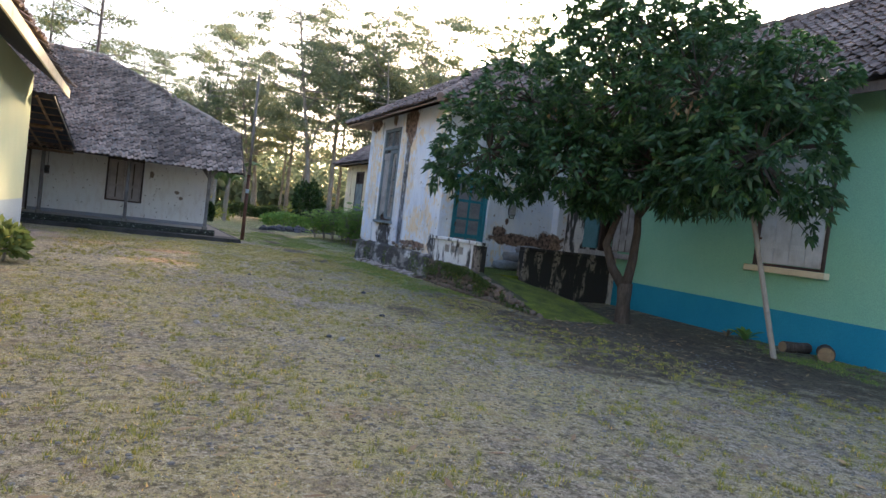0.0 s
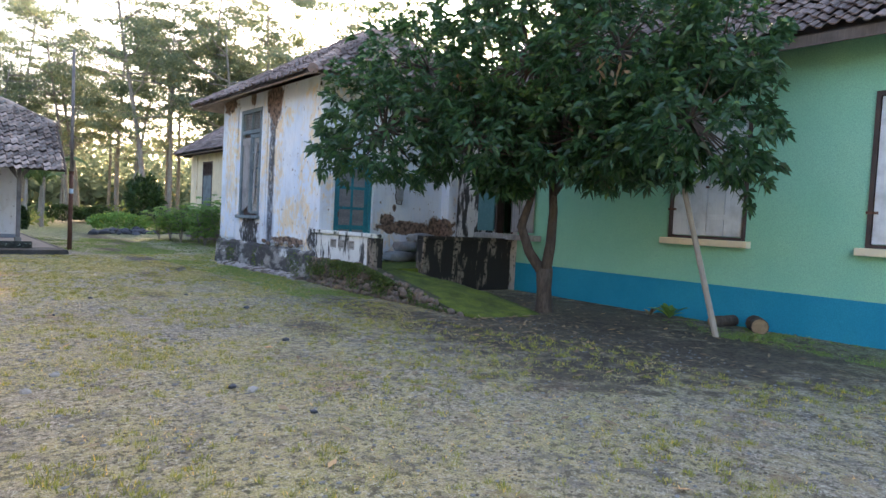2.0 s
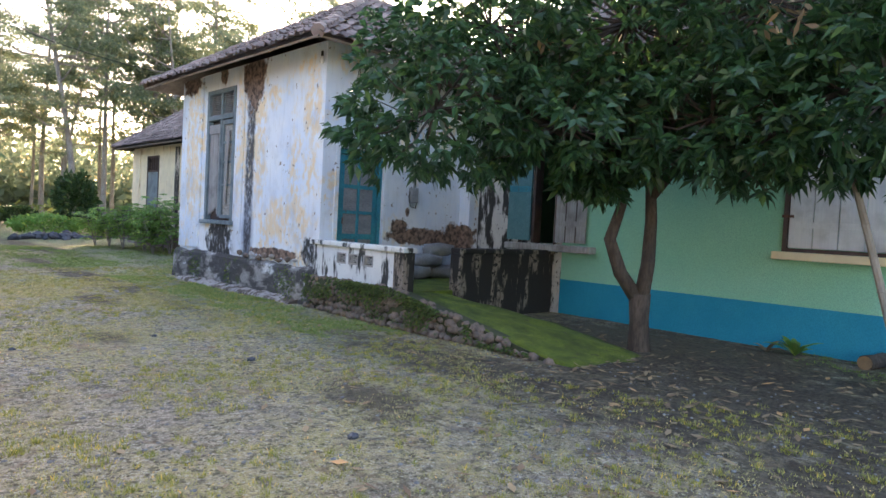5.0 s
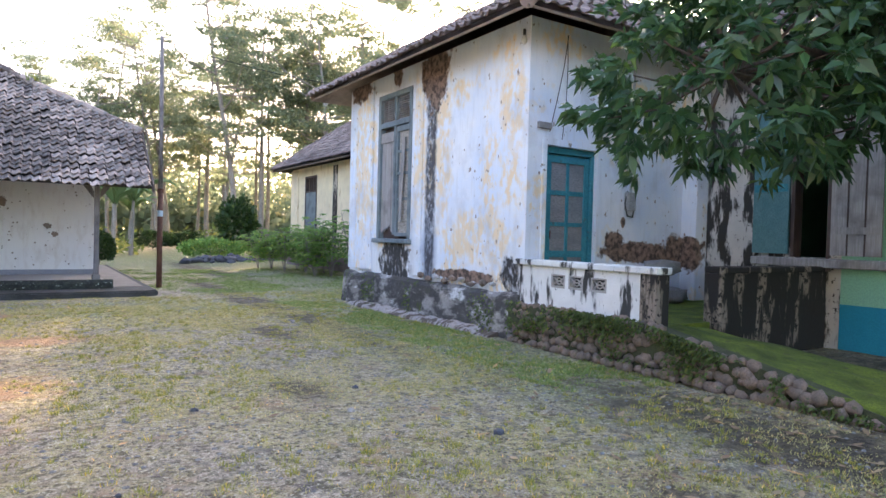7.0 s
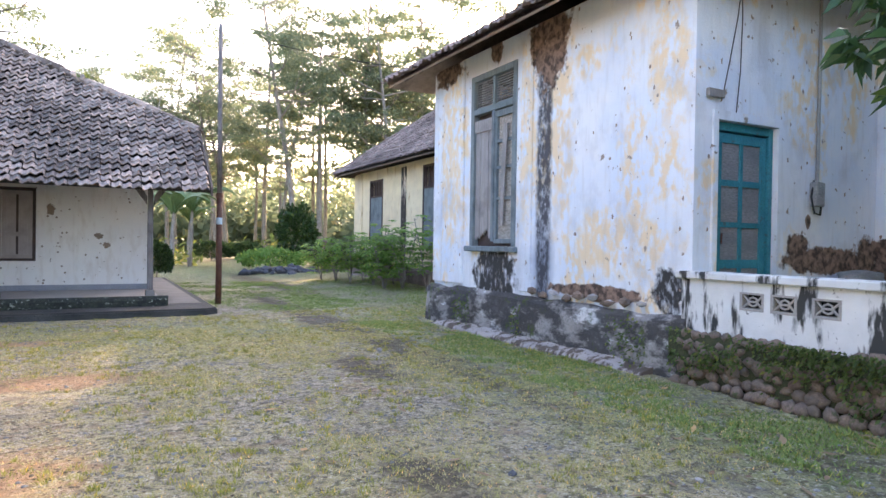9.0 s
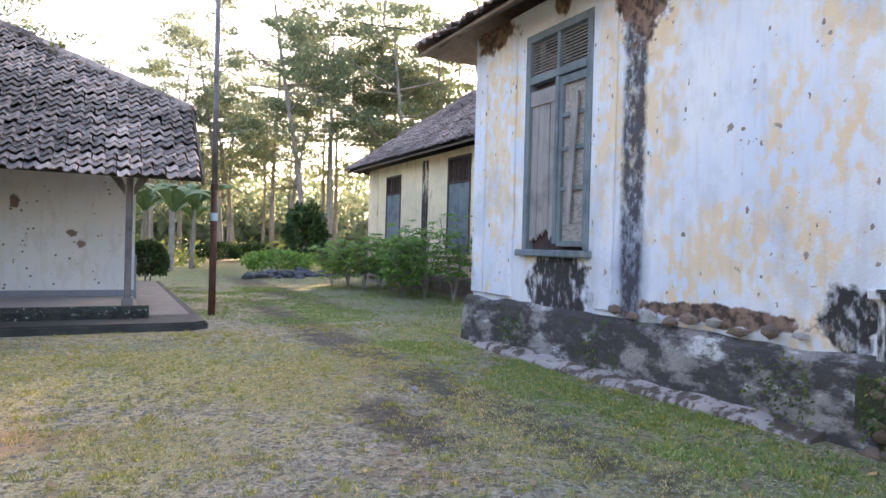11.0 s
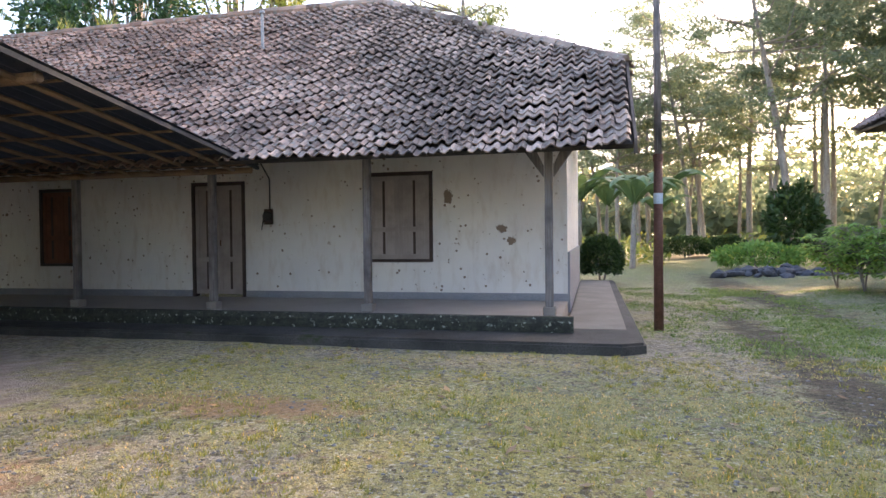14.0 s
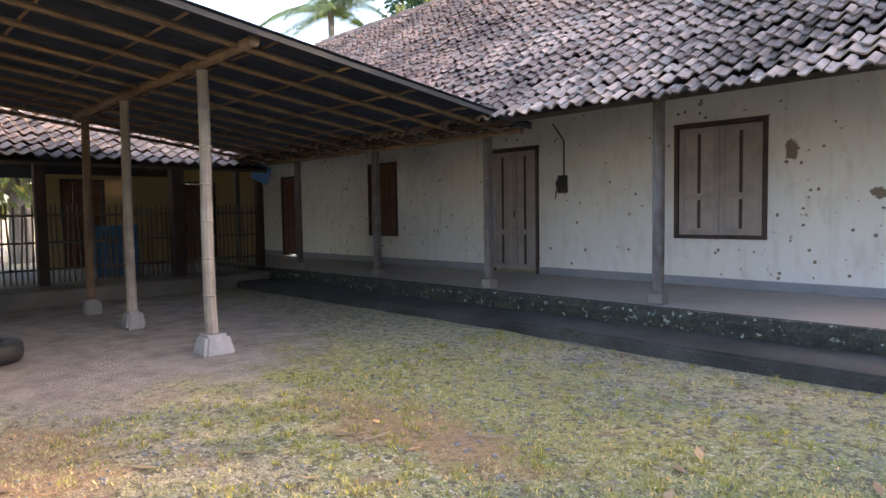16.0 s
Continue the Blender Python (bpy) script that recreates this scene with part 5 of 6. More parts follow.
# ---- back shed with cane fence ----
shed_tiles()
solid("floor_shed", B((-13.5, 12.0, -0.05), (-7.9, 24.9, 0.25), 0.02), SLABPALE, "raised cement floor of the shed", "floor")
solid("wall_shed_back", walls(22.0, 27.16, 0.25, 3.0, -12.6, -12.45, [(22.4, 23.3, 0.25, 2.2), (25.0, 25.9, 0.25, 2.2)], "y"), YELLOW, "yellow plaster back wall of the shed", "wall")
for k, y in enumerate((22.85, 25.45)):
    d = thing("door_%d" % (4 + k), "red-brown plank door under the shed roof", "door", pose(-12.45, y, 0.25, 0, 0, 90), kind="structure")
    part("door_frame", walls(-0.45, 0.45, 0, 1.95, 0.0, 0.1, [(-0.39, 0.39, 0, 1.89)], "x"), BROWNFRAME, d)
    for i in range(4):
        part("plank", B((-0.385 + i * 0.193, 0.03, 0), (-0.2 + i * 0.193, 0.06, 1.885)), REDWOOD, d)
for k, (x, y, w) in enumerate(((-8.75, 25.1, 0.07), (-8.7, 23.4, 0.11), (-8.7, 21.2, 0.08), (-8.7, 18.6, 0.08), (-8.7, 15.8, 0.08))):
    solid("shed_post", B((-w, -w, 0), (w, w, 2.1), 0.012), BROWNFRAME, "dark stained timber shed post", "post", "thing", m=pose(x, y, 0.25), group="shed posts")


def cane_fence():
    f = thing("cane_fence", "fence of thin upright bamboo canes tied to rails", "fence")
    shapes = []
    for k in range(4):
        pts, rad = cane_pts((0, 0, 0), (R.uniform(-0.015, 0.015), R.uniform(-0.02, 0.02), 1.3 + k * 0.015), 0.017, 4)
        shapes.append(mesh_of("cane", T(pts, rad, 5), CANE))
    for i in range(118):
        ob = part("cane", shapes[i % 4], None, f)
        ob.matrix_basis = pose(-9.0, 15.0 + i * 0.0865, 0.26, R.uniform(-1.5, 1.5), 0, R.uniform(0, 300))
    for z in (0.5, 0.95, 1.4):
        part("rail", T([(-8.97, 14.9, z), (-8.97, 25.25, z)], [0.022, 0.02], 6), CANE, f)


cane_fence()
solid("hung_tarp", B((-0.2, -0.02, -0.2), (0.2, 0.02, 0.15), 0.01), TARP, "scrap of blue tarpaulin tied under the eave", "tarp", "thing", m=pose(-8.35, 24.95, 2.2, 10, 25, 30))
solid("blue_board", B((-0.02, -0.4, 0), (0.02, 0.4, 0.95), 0.01), TARP, "blue board standing behind the cane fence", "board", "thing", m=pose(-9.6, 22.6, 0.25))


def tyre():
    bm = bmesh.new()
    n, m = 28, 12
    rings = []
    for i in range(n):
        a = i * 2 * math.pi / n
        rings.append([bm.verts.new((math.cos(a) * (0.25 + 0.09 * math.copysign(abs(math.cos(b)) ** 0.6, math.cos(b))), math.sin(a) * (0.25 + 0.09 * math.copysign(abs(math.cos(b)) ** 0.6, math.cos(b))), 0.1 + 0.1 * math.copysign(abs(math.sin(b)) ** 0.6, math.sin(b)))) for b in [k * 2 * math.pi / m for k in range(m)]])
    for i in range(n):
        a, b = rings[i], rings[(i + 1) % n]
        for k in range(m):
            bm.faces.new((a[k], b[k], b[(k + 1) % m], a[(k + 1) % m]))
    solid("old_tyre", bm, RUBBER_VENTSHADE, "old black tyre lying on the bare earth", "tyre", "thing", True, pose(-4.05, 19.65, 0.0))


tyre()

# ---- near left building ----
solid("wall_left_block", B((-2.4, -4, 0.95), (-2.15, 18.0, 3.75)), PALEGREEN, "pale green plaster wall", "wall")
solid("wall_left_dado", B((-2.41, -4, 0), (-2.145, 18.0, 0.95)), PALEBLUE, "pale blue-grey dado", "wall")
solid("wall_left_end", B((-8.0, 17.75, 0), (-2.41, 18.0, 3.75)), PALEGREEN, "pale green end wall", "wall")
solid("wall_left_back", B((-8.2, -4, 0), (-8.0, 18.0, 3.75)), PALEGREEN, "pale green back wall", "wall")


def left_roof():
    roof = thing("roof_left_block", "mossy clay tile roof with a pale timber fascia", "roof", kind="structure")
    deck(roof, "deck", [((-1.5, -4.2, 3.55), (-1.5, 18.2, 3.55), (-5.1, 18.2, 6.1), (-5.1, -4.2, 6.1)), ((-8.7, -4.2, 3.55), (-5.1, -4.2, 6.1), (-5.1, 18.2, 6.1), (-8.7, 18.2, 3.55))], 0.06)
    p = 2.55 / 3.6
    roof_slope(roof, (-1.44, -4.2, 3.57), (0, 1, 0), (-1, 0, p), 22.4, 18, 0.2, 0.24, TILE_HOUSE, None, None, 14)
    part("fascia", B((-1.47, -4.2, 3.35), (-1.44, 18.2, 3.54)), CREAM, roof, "weathered pale timber fascia")


left_roof()

# ---- plants ----
def leaf_quad(V, F, p, d, n, l, w, droop=0.0):
    """A pointed leaf folded of two quads, from p along d."""
    d = d.normalized()
    s = d.cross(n).normalized() * w
    mid = p + d * l * 0.5
    tip = p + d * l + Vector((0, 0, -droop * l))
    k = len(V)
    V += [tuple(p), tuple(mid + s), tuple(tip), tuple(mid - s)]
    F += [(k, k + 1, k + 2, k + 3)]


def rand_dir(rng, zlo=-1.0, zhi=1.0):
    a, z = rng.uniform(0, 2 * math.pi), rng.uniform(zlo, zhi)
    r = math.sqrt(max(0, 1 - z * z))
    return Vector((r * math.cos(a), r * math.sin(a), z))


def mango_tree():
    rng = random.Random(21)
    base = Vector((8.85, 10.45, 0))
    t = thing("mango_tree", "broad dark green mango tree with a forked trunk", "tree", pose(*base))
    bm = bmesh.new()
    tube(bm, [(0.02, 0, -0.1), (0, 0, 0.08), (-0.01, 0.01, 0.4), (-0.02, 0.02, 0.78)], [0.2, 0.15, 0.13, 0.15], 12)
    forks = [[(-0.03, 0.03, 0.68), (-0.22, 0.22, 1.05), (-0.34, 0.34, 1.5), (-0.22, 0.22, 2.1), (-0.6, 0.6, 2.7), (-1.5, 1.2, 3.2), (-2.3, 1.7, 3.4)],
             [(-0.02, 0.0, 0.68), (0.02, -0.05, 1.2), (0.07, -0.03, 1.8), (0.03, 0.0, 2.4), (0.1, 0.0, 3.4), (0.1, 0.1, 4.8)],
             [(0.05, -0.02, 2.1), (0.1, -0.5, 2.7), (0.0, -1.6, 3.1), (-0.2, -2.6, 3.3)],
             [(-0.25, 0.25, 2.1), (-0.2, 0.8, 3.0), (-0.3, 1.3, 4.3)],
             [(0.06, 0.0, 2.6), (-0.5, -0.7, 3.4), (-0.8, -1.2, 4.3)],
             [(-0.6, 0.6, 2.7), (-1.2, 0.9, 3.6), (-1.7, 1.2, 4.4)]]
    for k, f in enumerate(forks):
        n = len(f)
        tube(bm, f, [(0.105 if k < 2 else 0.07) * (1 - 0.75 * i / n) for i in range(n)], 8)
    part("trunk", bm, BARKDARK, t, smooth=True)
    V, F = [], []
    twigs = bmesh.new()
    lobes = [((-2.4, 1.75, 3.05), (1.3, 1.45, 1.2)), ((-1.7, 1.5, 4.2), (1.4, 1.5, 1.1)), ((-1.2, 0.6, 2.95), (1.15, 1.3, 0.95)), ((-0.3, 0.3, 4.4), (1.9, 2.0, 1.9)), ((-0.2, 0.2, 5.8), (1.6, 1.8, 1.2)), ((-0.2, -2.7, 3.15), (1.25, 1.3, 1.25)), ((-0.3, -1.5, 4.3), (1.4, 1.5, 1.3)), ((-0.5, -1.0, 3.0), (1.0, 1.2, 0.95)), ((0.1, -2.9, 4.2), (0.9, 0.9, 0.8)), ((-0.1, -1.8, 2.9), (1.1, 1.1, 0.85)), ((0.2, 0.4, 3.2), (1.0, 1.1, 0.85)), ((-0.7, 0.45, 2.4), (0.5, 0.5, 0.45))]
    for cen, rad in lobes:
        vol = rad[0] * rad[1] * rad[2]
        for i in range(int((130 + vol * 105) * (0.62 if cen[2] > 4 else 0.82))):
            d = rand_dir(rng, -0.85, 1)
            k = rng.uniform(0.55, 1.0) ** 0.5 * rng.uniform(0.84, 1.1)
            k *= 1 + 0.2 * noise.noise((d.x * 2.5 + cen[0], d.y * 2.5 + cen[1], d.z * 2.5))
            p = Vector((cen[0] + d.x * rad[0] * k, cen[1] + d.y * rad[1] * k, cen[2] + d.z * rad[2] * k))
            if p.x > 2.0 and p.z < 4.4 or p.z < 1.7:
                continue
            out = (d + Vector((0, 0, 0.25))).normalized()
            for j in range(rng.randrange(11, 16)):
                ld = (out * 0.6 + rand_dir(rng, -0.8, 0.6)).normalized()
                leaf_quad(V, F, p + rand_dir(rng) * 0.05, ld, rand_dir(rng), rng.uniform(0.12, 0.21), rng.uniform(0.026, 0.04), 0.3)
            if i % 9 == 0:
                c = Vector(cen)
                tube(twigs, [p, p.lerp(c, 0.45) + Vector((0, 0, -0.1)), c], [0.005, 0.012, 0.024], 4, False)
    part("crown", raw("crown", V, F, LEAF_MANGO), None, t)
    part("branchwork", twigs, BARKDARK, t)
    for c in ((-1.0, -1.9, 3.9), (-1.5, 0.8, 3.9)):
        V, F = [], []
        for j in range(26):
            leaf_quad(V, F, Vector(c) + rand_dir(rng) * 0.22, rand_dir(rng, -1, -0.2), rand_dir(rng), 0.2, 0.03)
        part("dry_bunch", raw("dry_leaves", V, F, LEAF_DRY), None, t, "bunch of dead brown leaves")


mango_tree()
pr = thing("bamboo_prop", "bamboo pole leaning to prop up a mango branch", "prop")
pts, rad = cane_pts((9.42, 7.54, -0.02), (9.12, 8.3, 2.95), 0.045, 9)
part("pole", T(pts, rad, 8), BAMBOO, pr)


def log(x, y, rz, l, r):
    t = thing("cut_log", "short cut log lying by the blue dado", "log", pose(x, y, r * 0.9, 0, 0, rz), "logs by the wall")
    part("bark", T([(-l / 2, 0, 0), (0, 0.02, 0), (l / 2 - 0.01, 0, 0)], [r, r * 0.95, r], 12), BARKDARK, t)
    part("cut_end", T([(l / 2 - 0.01, 0, 0), (l / 2 + 0.004, 0, 0)], [r * 0.9, r * 0.9], 12), CUTWOOD, t)
    part("cut_end", T([(-l / 2 - 0.004, 0, 0), (-l / 2 + 0.01, 0, 0)], [r * 0.9, r * 0.9], 12), CUTWOOD, t)


log(10.62, 7.5, 215, 0.45, 0.135)
log(10.7, 8.1, 170, 0.55, 0.1)


def strap_plant(x, y, n, l, mat_l, label, seed, rise=0.5):
    rng = random.Random(seed)
    t = thing("garden_plant", label, "plant", pose(x, y, 0), "plants along the wall")
    V, F = [], []
    for i in range(n):
        a = rng.uniform(0, 6.28)
        d0 = Vector((math.cos(a), math.sin(a), rise + rng.uniform(0, 1.1))).normalized()
        side = Vector((-math.sin(a), math.cos(a), 0))
        p = Vector((0, 0, 0.02))
        L = l * rng.uniform(0.6, 1.1)
        prev = None
        for s in range(6):
            f = s / 5
            q = p + d0 * L * f + Vector((0, 0, -0.45 * L * f * f))
            w = 0.05 * math.sin(math.pi * (0.12 + 0.85 * f)) * l / 0.6
            V += [tuple(q - side * w), tuple(q + Vector((0, 0, -w * 0.3))), tuple(q + side * w)]
            k = len(V) - 3
            if prev is not None:
                F += [(prev, prev + 1, k + 1, k), (prev + 1, prev + 2, k + 2, k + 1)]
            prev = k
    part("leaf_tuft", raw("leaves", V, F, mat_l), None, t)


strap_plant(10.55, 9.0, 16, 0.55, LEAF_SHRUB, "broad-leaved green plant by the blue dado", 3, 0.9)
strap_plant(10.5, 9.35, 9, 0.4, LEAF_DRY, "rust-red leafy plant by the blue dado", 4)
strap_plant(10.45, 4.75, 18, 0.75, LEAF_SHRUB, "large green strap-leaved plant by the wall", 5)


def bushy(name, label, cat, x, y, size, n, material, seed, leaf=0.12, stems=0, group="", z=0.0, flat=1.0):
    rng = random.Random(seed)
    t = thing(name, label, cat, pose(x, y, z), group)
    V, F = [], []
    bm = bmesh.new()
    for i in range(n):
        d = rand_dir(rng, -0.6, 1)
        k = rng.uniform(0.5, 1) ** 0.4
        lump = 1 + 0.22 * noise.noise((d.x * 2.2 + seed, d.y * 2.2, d.z * 2.2)) * flat
        p = Vector((d.x * size[0] * k * lump, d.y * size[1] * k * lump, size[2] * (0.52 + 0.48 * d.z * k * lump)))
        leaf_quad(V, F, p, (d + rand_dir(rng)).normalized(), rand_dir(rng), leaf * rng.uniform(0.7, 1.3), leaf * 0.3)
    for i in range(max(stems, 3)):
        a = i * 6.28 / max(stems, 3)
        tube(bm, [(math.cos(a) * 0.05, math.sin(a) * 0.05, -0.05), (math.cos(a) * size[0] * 0.3, math.sin(a) * size[1] * 0.3, size[2] * 0.5), (math.cos(a) * size[0] * 0.5, math.sin(a) * size[1] * 0.5, size[2] * 0.8)], [0.03, 0.02, 0.01], 5)
    part("stem", bm, BARK, t)
    part("foliage", raw("foliage", V, F, material), None, t)
    return t


def cassava(x, y, h, seed):
    rng = random.Random(seed)
    t = thing("cassava_plant", "leafy green cassava plant with thin stems", "shrub", pose(x, y, ground_height(x, y)), "cassava by the rear wing")
    bm, V, F = bmesh.new(), [], []
    for s in range(3):
        a = rng.uniform(0, 6.28)
        top = Vector((math.cos(a) * 0.4, math.sin(a) * 0.4, h * rng.uniform(0.75, 1)))
        tube(bm, [(0, 0, -0.05), top * 0.5 + Vector((0, 0, 0.1)), top], [0.022, 0.016, 0.01], 5)
        for k in range(34):
            f = rng.uniform(0.3, 1)
            st = top * f
            d = rand_dir(rng, -0.2, 0.6)
            e = st + d * rng.uniform(0.25, 0.5)
            tube(bm, [st, e], [0.005, 0.003], 3, False)
            for j in range(7):
                b = j / 7 * 6.28 + rng.uniform(-0.2, 0.2)
                leaf_quad(V, F, e, Vector((math.cos(b), math.sin(b), rng.uniform(-0.5, 0.05))), Vector((0, 0, 1)), rng.uniform(0.14, 0.22), 0.036, 0.15)
    part("stem", bm, BARK, t)
    part("foliage", raw("foliage", V, F, LEAF_SHRUB), None, t)


for k, (x, y, h) in enumerate(((9.7, 27.0, 2.1), (9.4, 28.0, 1.8), (9.2, 29.0, 1.9), (9.3, 30.0, 1.7), (8.9, 31.0, 1.6), (8.8, 32.2, 1.5), (9.5, 31.4, 1.6), (8.6, 33.2, 1.2), (9.75, 29.4, 1.9), (9.0, 28.4, 1.3))):
    cassava(x, y, h, 40 + k)

bushy("clipped_bush", "dense dark clipped round bush beside the path", "bush", 3.25, 35.3, (0.6, 0.6, 1.35), 4200, LEAF_HEDGE, 61, 0.11, group="clipped bushes", flat=0.4)
bushy("clipped_bush", "dense dark clipped round bush beside the path", "bush", 8.3, 56, (1.5, 1.2, 1.3), 3000, LEAF_HEDGE, 62, 0.16, group="clipped bushes", flat=0.6)
bushy("clipped_bush", "dense dark clipped round bush beside the path", "bush", 10.6, 57, (1.3, 1.2, 1.3), 3000, LEAF_HEDGE, 63, 0.16, group="clipped bushes", flat=0.6)
bushy("dark_shrub", "tall dark green shrub near the rubble heap", "shrub", 10.7, 44, (0.95, 0.95, 3.2), 2600, LEAF_HEDGE, 64, 0.24, 5, flat=2.2)
bushy("low_shrub", "low green shrub near the rubble heap", "shrub", 9.2, 43, (1.6, 1.0, 1.0), 1800, LEAF_SHRUB, 65, 0.18, group="low shrubs")
bushy("low_shrub", "low green shrub at the wing corner", "shrub", 12.5, 40, (2.0, 1.4, 1.2), 2400, LEAF_HEDGE, 66, 0.2, group="low shrubs")
bushy("bed_plant", "small yellow-green leafy plant by the pale green wall", "plant", -1.85, 13.8, (0.36, 0.4, 0.6), 520, LEAF_YELLOW, 67, 0.17, flat=2.0)


def rubble():
    rng = random.Random(8)
    t = thing("rubble_heap", "low heap of dark blue-grey broken stones", "rubble", pose(9.0, 38.5, 0))
    for i in range(70):
        bm = bmesh.new()
        a, r = rng.uniform(0, 6.28), rng.uniform(0, 1) ** 0.6
        x, y = math.cos(a) * r * 2.4, math.sin(a) * r * 1.2
        s = rng.uniform(0.1, 0.26)
        blob(bm, (x, y, 0.08 + (1 - r) * 0.28 * rng.random()), (s, s * rng.uniform(0.6, 1), s * 0.6), rng, rough=0.35)
        part("stone", bm, ROCK, t)


ROCK = plain("dark_blue_rock", (0.06, 0.065, 0.08), (0.13, 0.14, 0.17), 6, 0.8)
rubble()
bm = bmesh.new()
blob(bm, (0, 0, 0.15), (0.35, 0.3, 0.22), R, rough=0.15)
solid("pale_boulder", bm, WHITEBLOCK, "pale boulder beside the grassy path", "boulder", "thing", m=pose(9.6, 52, 0))


def tall_tree(seed, h, lean):
    """A slender grey-trunked tree with flat, layered, feathery crown."""
    rng = random.Random(seed)
    t = thing("slender_tree", "tall slender grey-trunked tree with layered feathery crown", "tree", group="grove behind the houses")
    bm, V, F = bmesh.new(), [], []
    pts = [Vector((lean * (f ** 1.4) * h * 0.12 + math.sin(f * 5 + seed) * 0.18, math.cos(f * 4 + seed) * 0.2, f * h - 0.2 * (f == 0))) for f in np.linspace(0, 1, 9)]
    tube(bm, pts, [0.19 * (1 - 0.8 * i / 8) for i in range(9)], 8)
    for i in range(20):
        f = rng.uniform(0.34, 1.0)
        p = pts[0].lerp(pts[-1], 0)
        k = min(7, int(f * 8))
        p = pts[k].lerp(pts[k + 1], f * 8 - k)
        a = rng.uniform(0, 6.28)
        L = rng.uniform(1.9, 4.4) * (1.15 - 0.45 * abs(f - 0.75) * 2)
        e = p + Vector((math.cos(a) * L, math.sin(a) * L, L * rng.uniform(0.25, 0.7)))
        mid = p.lerp(e, 0.5) + Vector((0, 0, -0.15 * L))
        tube(bm, [p, mid, e], [0.055, 0.035, 0.012], 5, False)
        for c in range(rng.randrange(4, 7)):
            q = mid.lerp(e, rng.uniform(0.15, 1.2)) + Vector((rng.uniform(-1.3, 1.3), rng.uniform(-1.3, 1.3), rng.uniform(-0.2, 0.4)))
            rx = rng.uniform(0.55, 1.3)
            for j in range(int(125 * rx)):
                d = rand_dir(rng)
                pp = q + Vector((d.x * rx, d.y * rx, d.z * 0.22)) * rng.uniform(0.3, 1)
                leaf_quad(V, F, pp, Vector((rng.uniform(-1, 1), rng.uniform(-1, 1), rng.uniform(-0.5, 0.2))), Vector((rng.uniform(-0.5, 0.5), rng.uniform(-0.5, 0.5), 1)), rng.uniform(0.14, 0.3), 0.05, 0.1)
    part("trunk", bm, BARK, t, smooth=True)
    part("crown", raw("crown", V, F, LEAF_TREE_HAZED), None, t)
    return t


rng = random.Random(77)
GROVE = [tall_tree(s, h, l) for s, h, l in ((1, 15.5, -1), (2, 17, 0.3), (3, 14, 1.0), (4, 16, 0), (5, 12.5, -0.5))]
SPOTS = [(11.8, 49, 0), (14.2, 52, 1), (9.0, 60, 0), (17.0, 50, 3), (16.0, 58, 1), (20.5, 49, 1), (19.0, 55, 2), (23.5, 52, 3), (13.2, 62, 3), (22.0, 60, 1), (26.0, 57, 2), (29, 52, 1), (32, 58, 3), (18, 66, 1), (11, 70, 4), (6.5, 66, 4), (25, 66, 0), (3.5, 72, 2), (0.5, 66, 4), (36, 62, 1), (31, 68, 0), (22.5, 43, 2), (28, 44, 3), (34, 47, 1), (40, 54, 2), (20, 40, 4), (15, 74, 1), (8, 80, 3), (26, 76, 2), (38, 72, 3), (20, 84, 1), (32, 82, 0), (2, 88, 1), (14, 90, 0), (44, 66, 1), (-3, 78, 2), (26, 36, 1), (33, 38, 0), (42, 44, 3), (-7, 62, 4), (-2.5, 45, 1), (-6, 50, 0), (13, 56, 2), (7.5, 73, 1), (11.5, 78, 0), (4.5, 60, 4), (16.5, 46, 4)]
for i, (x, y, k) in enumerate(SPOTS):
    if abs((x - 0.6) - (y - 17) * 0.74) < 2.4:
        continue
    s = rng.uniform(0.9, 1.15)
    m = pose(x, y, 0, 0, 0, rng.uniform(0, 360) if i > 4 else (0, 40, 20, 80, 10)[i])
    c = copy_thing(GROVE[k], m)
    c.scale = (s, s, s)
for i, (g, (x, y)) in enumerate(zip(GROVE, ((10.4, 64), (17.8, 62), (41, 49), (28, 62), (5, 78)))):
    g.matrix_world = pose(x, y, 0, 0, 0, 50 * i)


def woods():
    """Far undergrowth and leaf wall behind the trees."""
    rng = random.Random(5)
    V, F = [], []
    for i in range(80000):
        x = rng.uniform(-60, 90)
        y = rng.uniform(84, 120)
        top = 9.5 + 4.0 * noise.noise((x * 0.09, y * 0.1, 0)) + 2.0 * noise.noise((x * 0.3, 3, 0))
        z = top * rng.random() ** 1.1
        big = 1.9 if z < 4 else 1.0
        leaf_quad(V, F, Vector((x, y, z)), rand_dir(rng), rand_dir(rng), rng.uniform(0.5, 1.0) * big, 0.24 * big)
    tagged(new("far_woods", raw("far_woods", V, F, LEAF_TREE_HAZED)), "hazy green wall of distant woodland", "woods", kind="stuff")
    V, F = [], []
    for i in range(15000):
        x = rng.uniform(-20, 50)
        y = rng.uniform(46, 84)
        if abs(x - 8.5 - (y - 50) * 0.03) < 2.0 and y < 80:
            continue
        z = rng.random() * (0.7 + 0.9 * max(0, noise.noise((x * 0.3, y * 0.3, 1))) * 2)
        leaf_quad(V, F, Vector((x, y, z)), rand_dir(rng, -0.2, 1), rand_dir(rng), rng.uniform(0.3, 0.6), 0.09)
    tagged(new("undergrowth", raw("undergrowth", V, F, LEAF_YELLOW)), "bright green undergrowth below the grove", "undergrowth", kind="stuff")


woods()


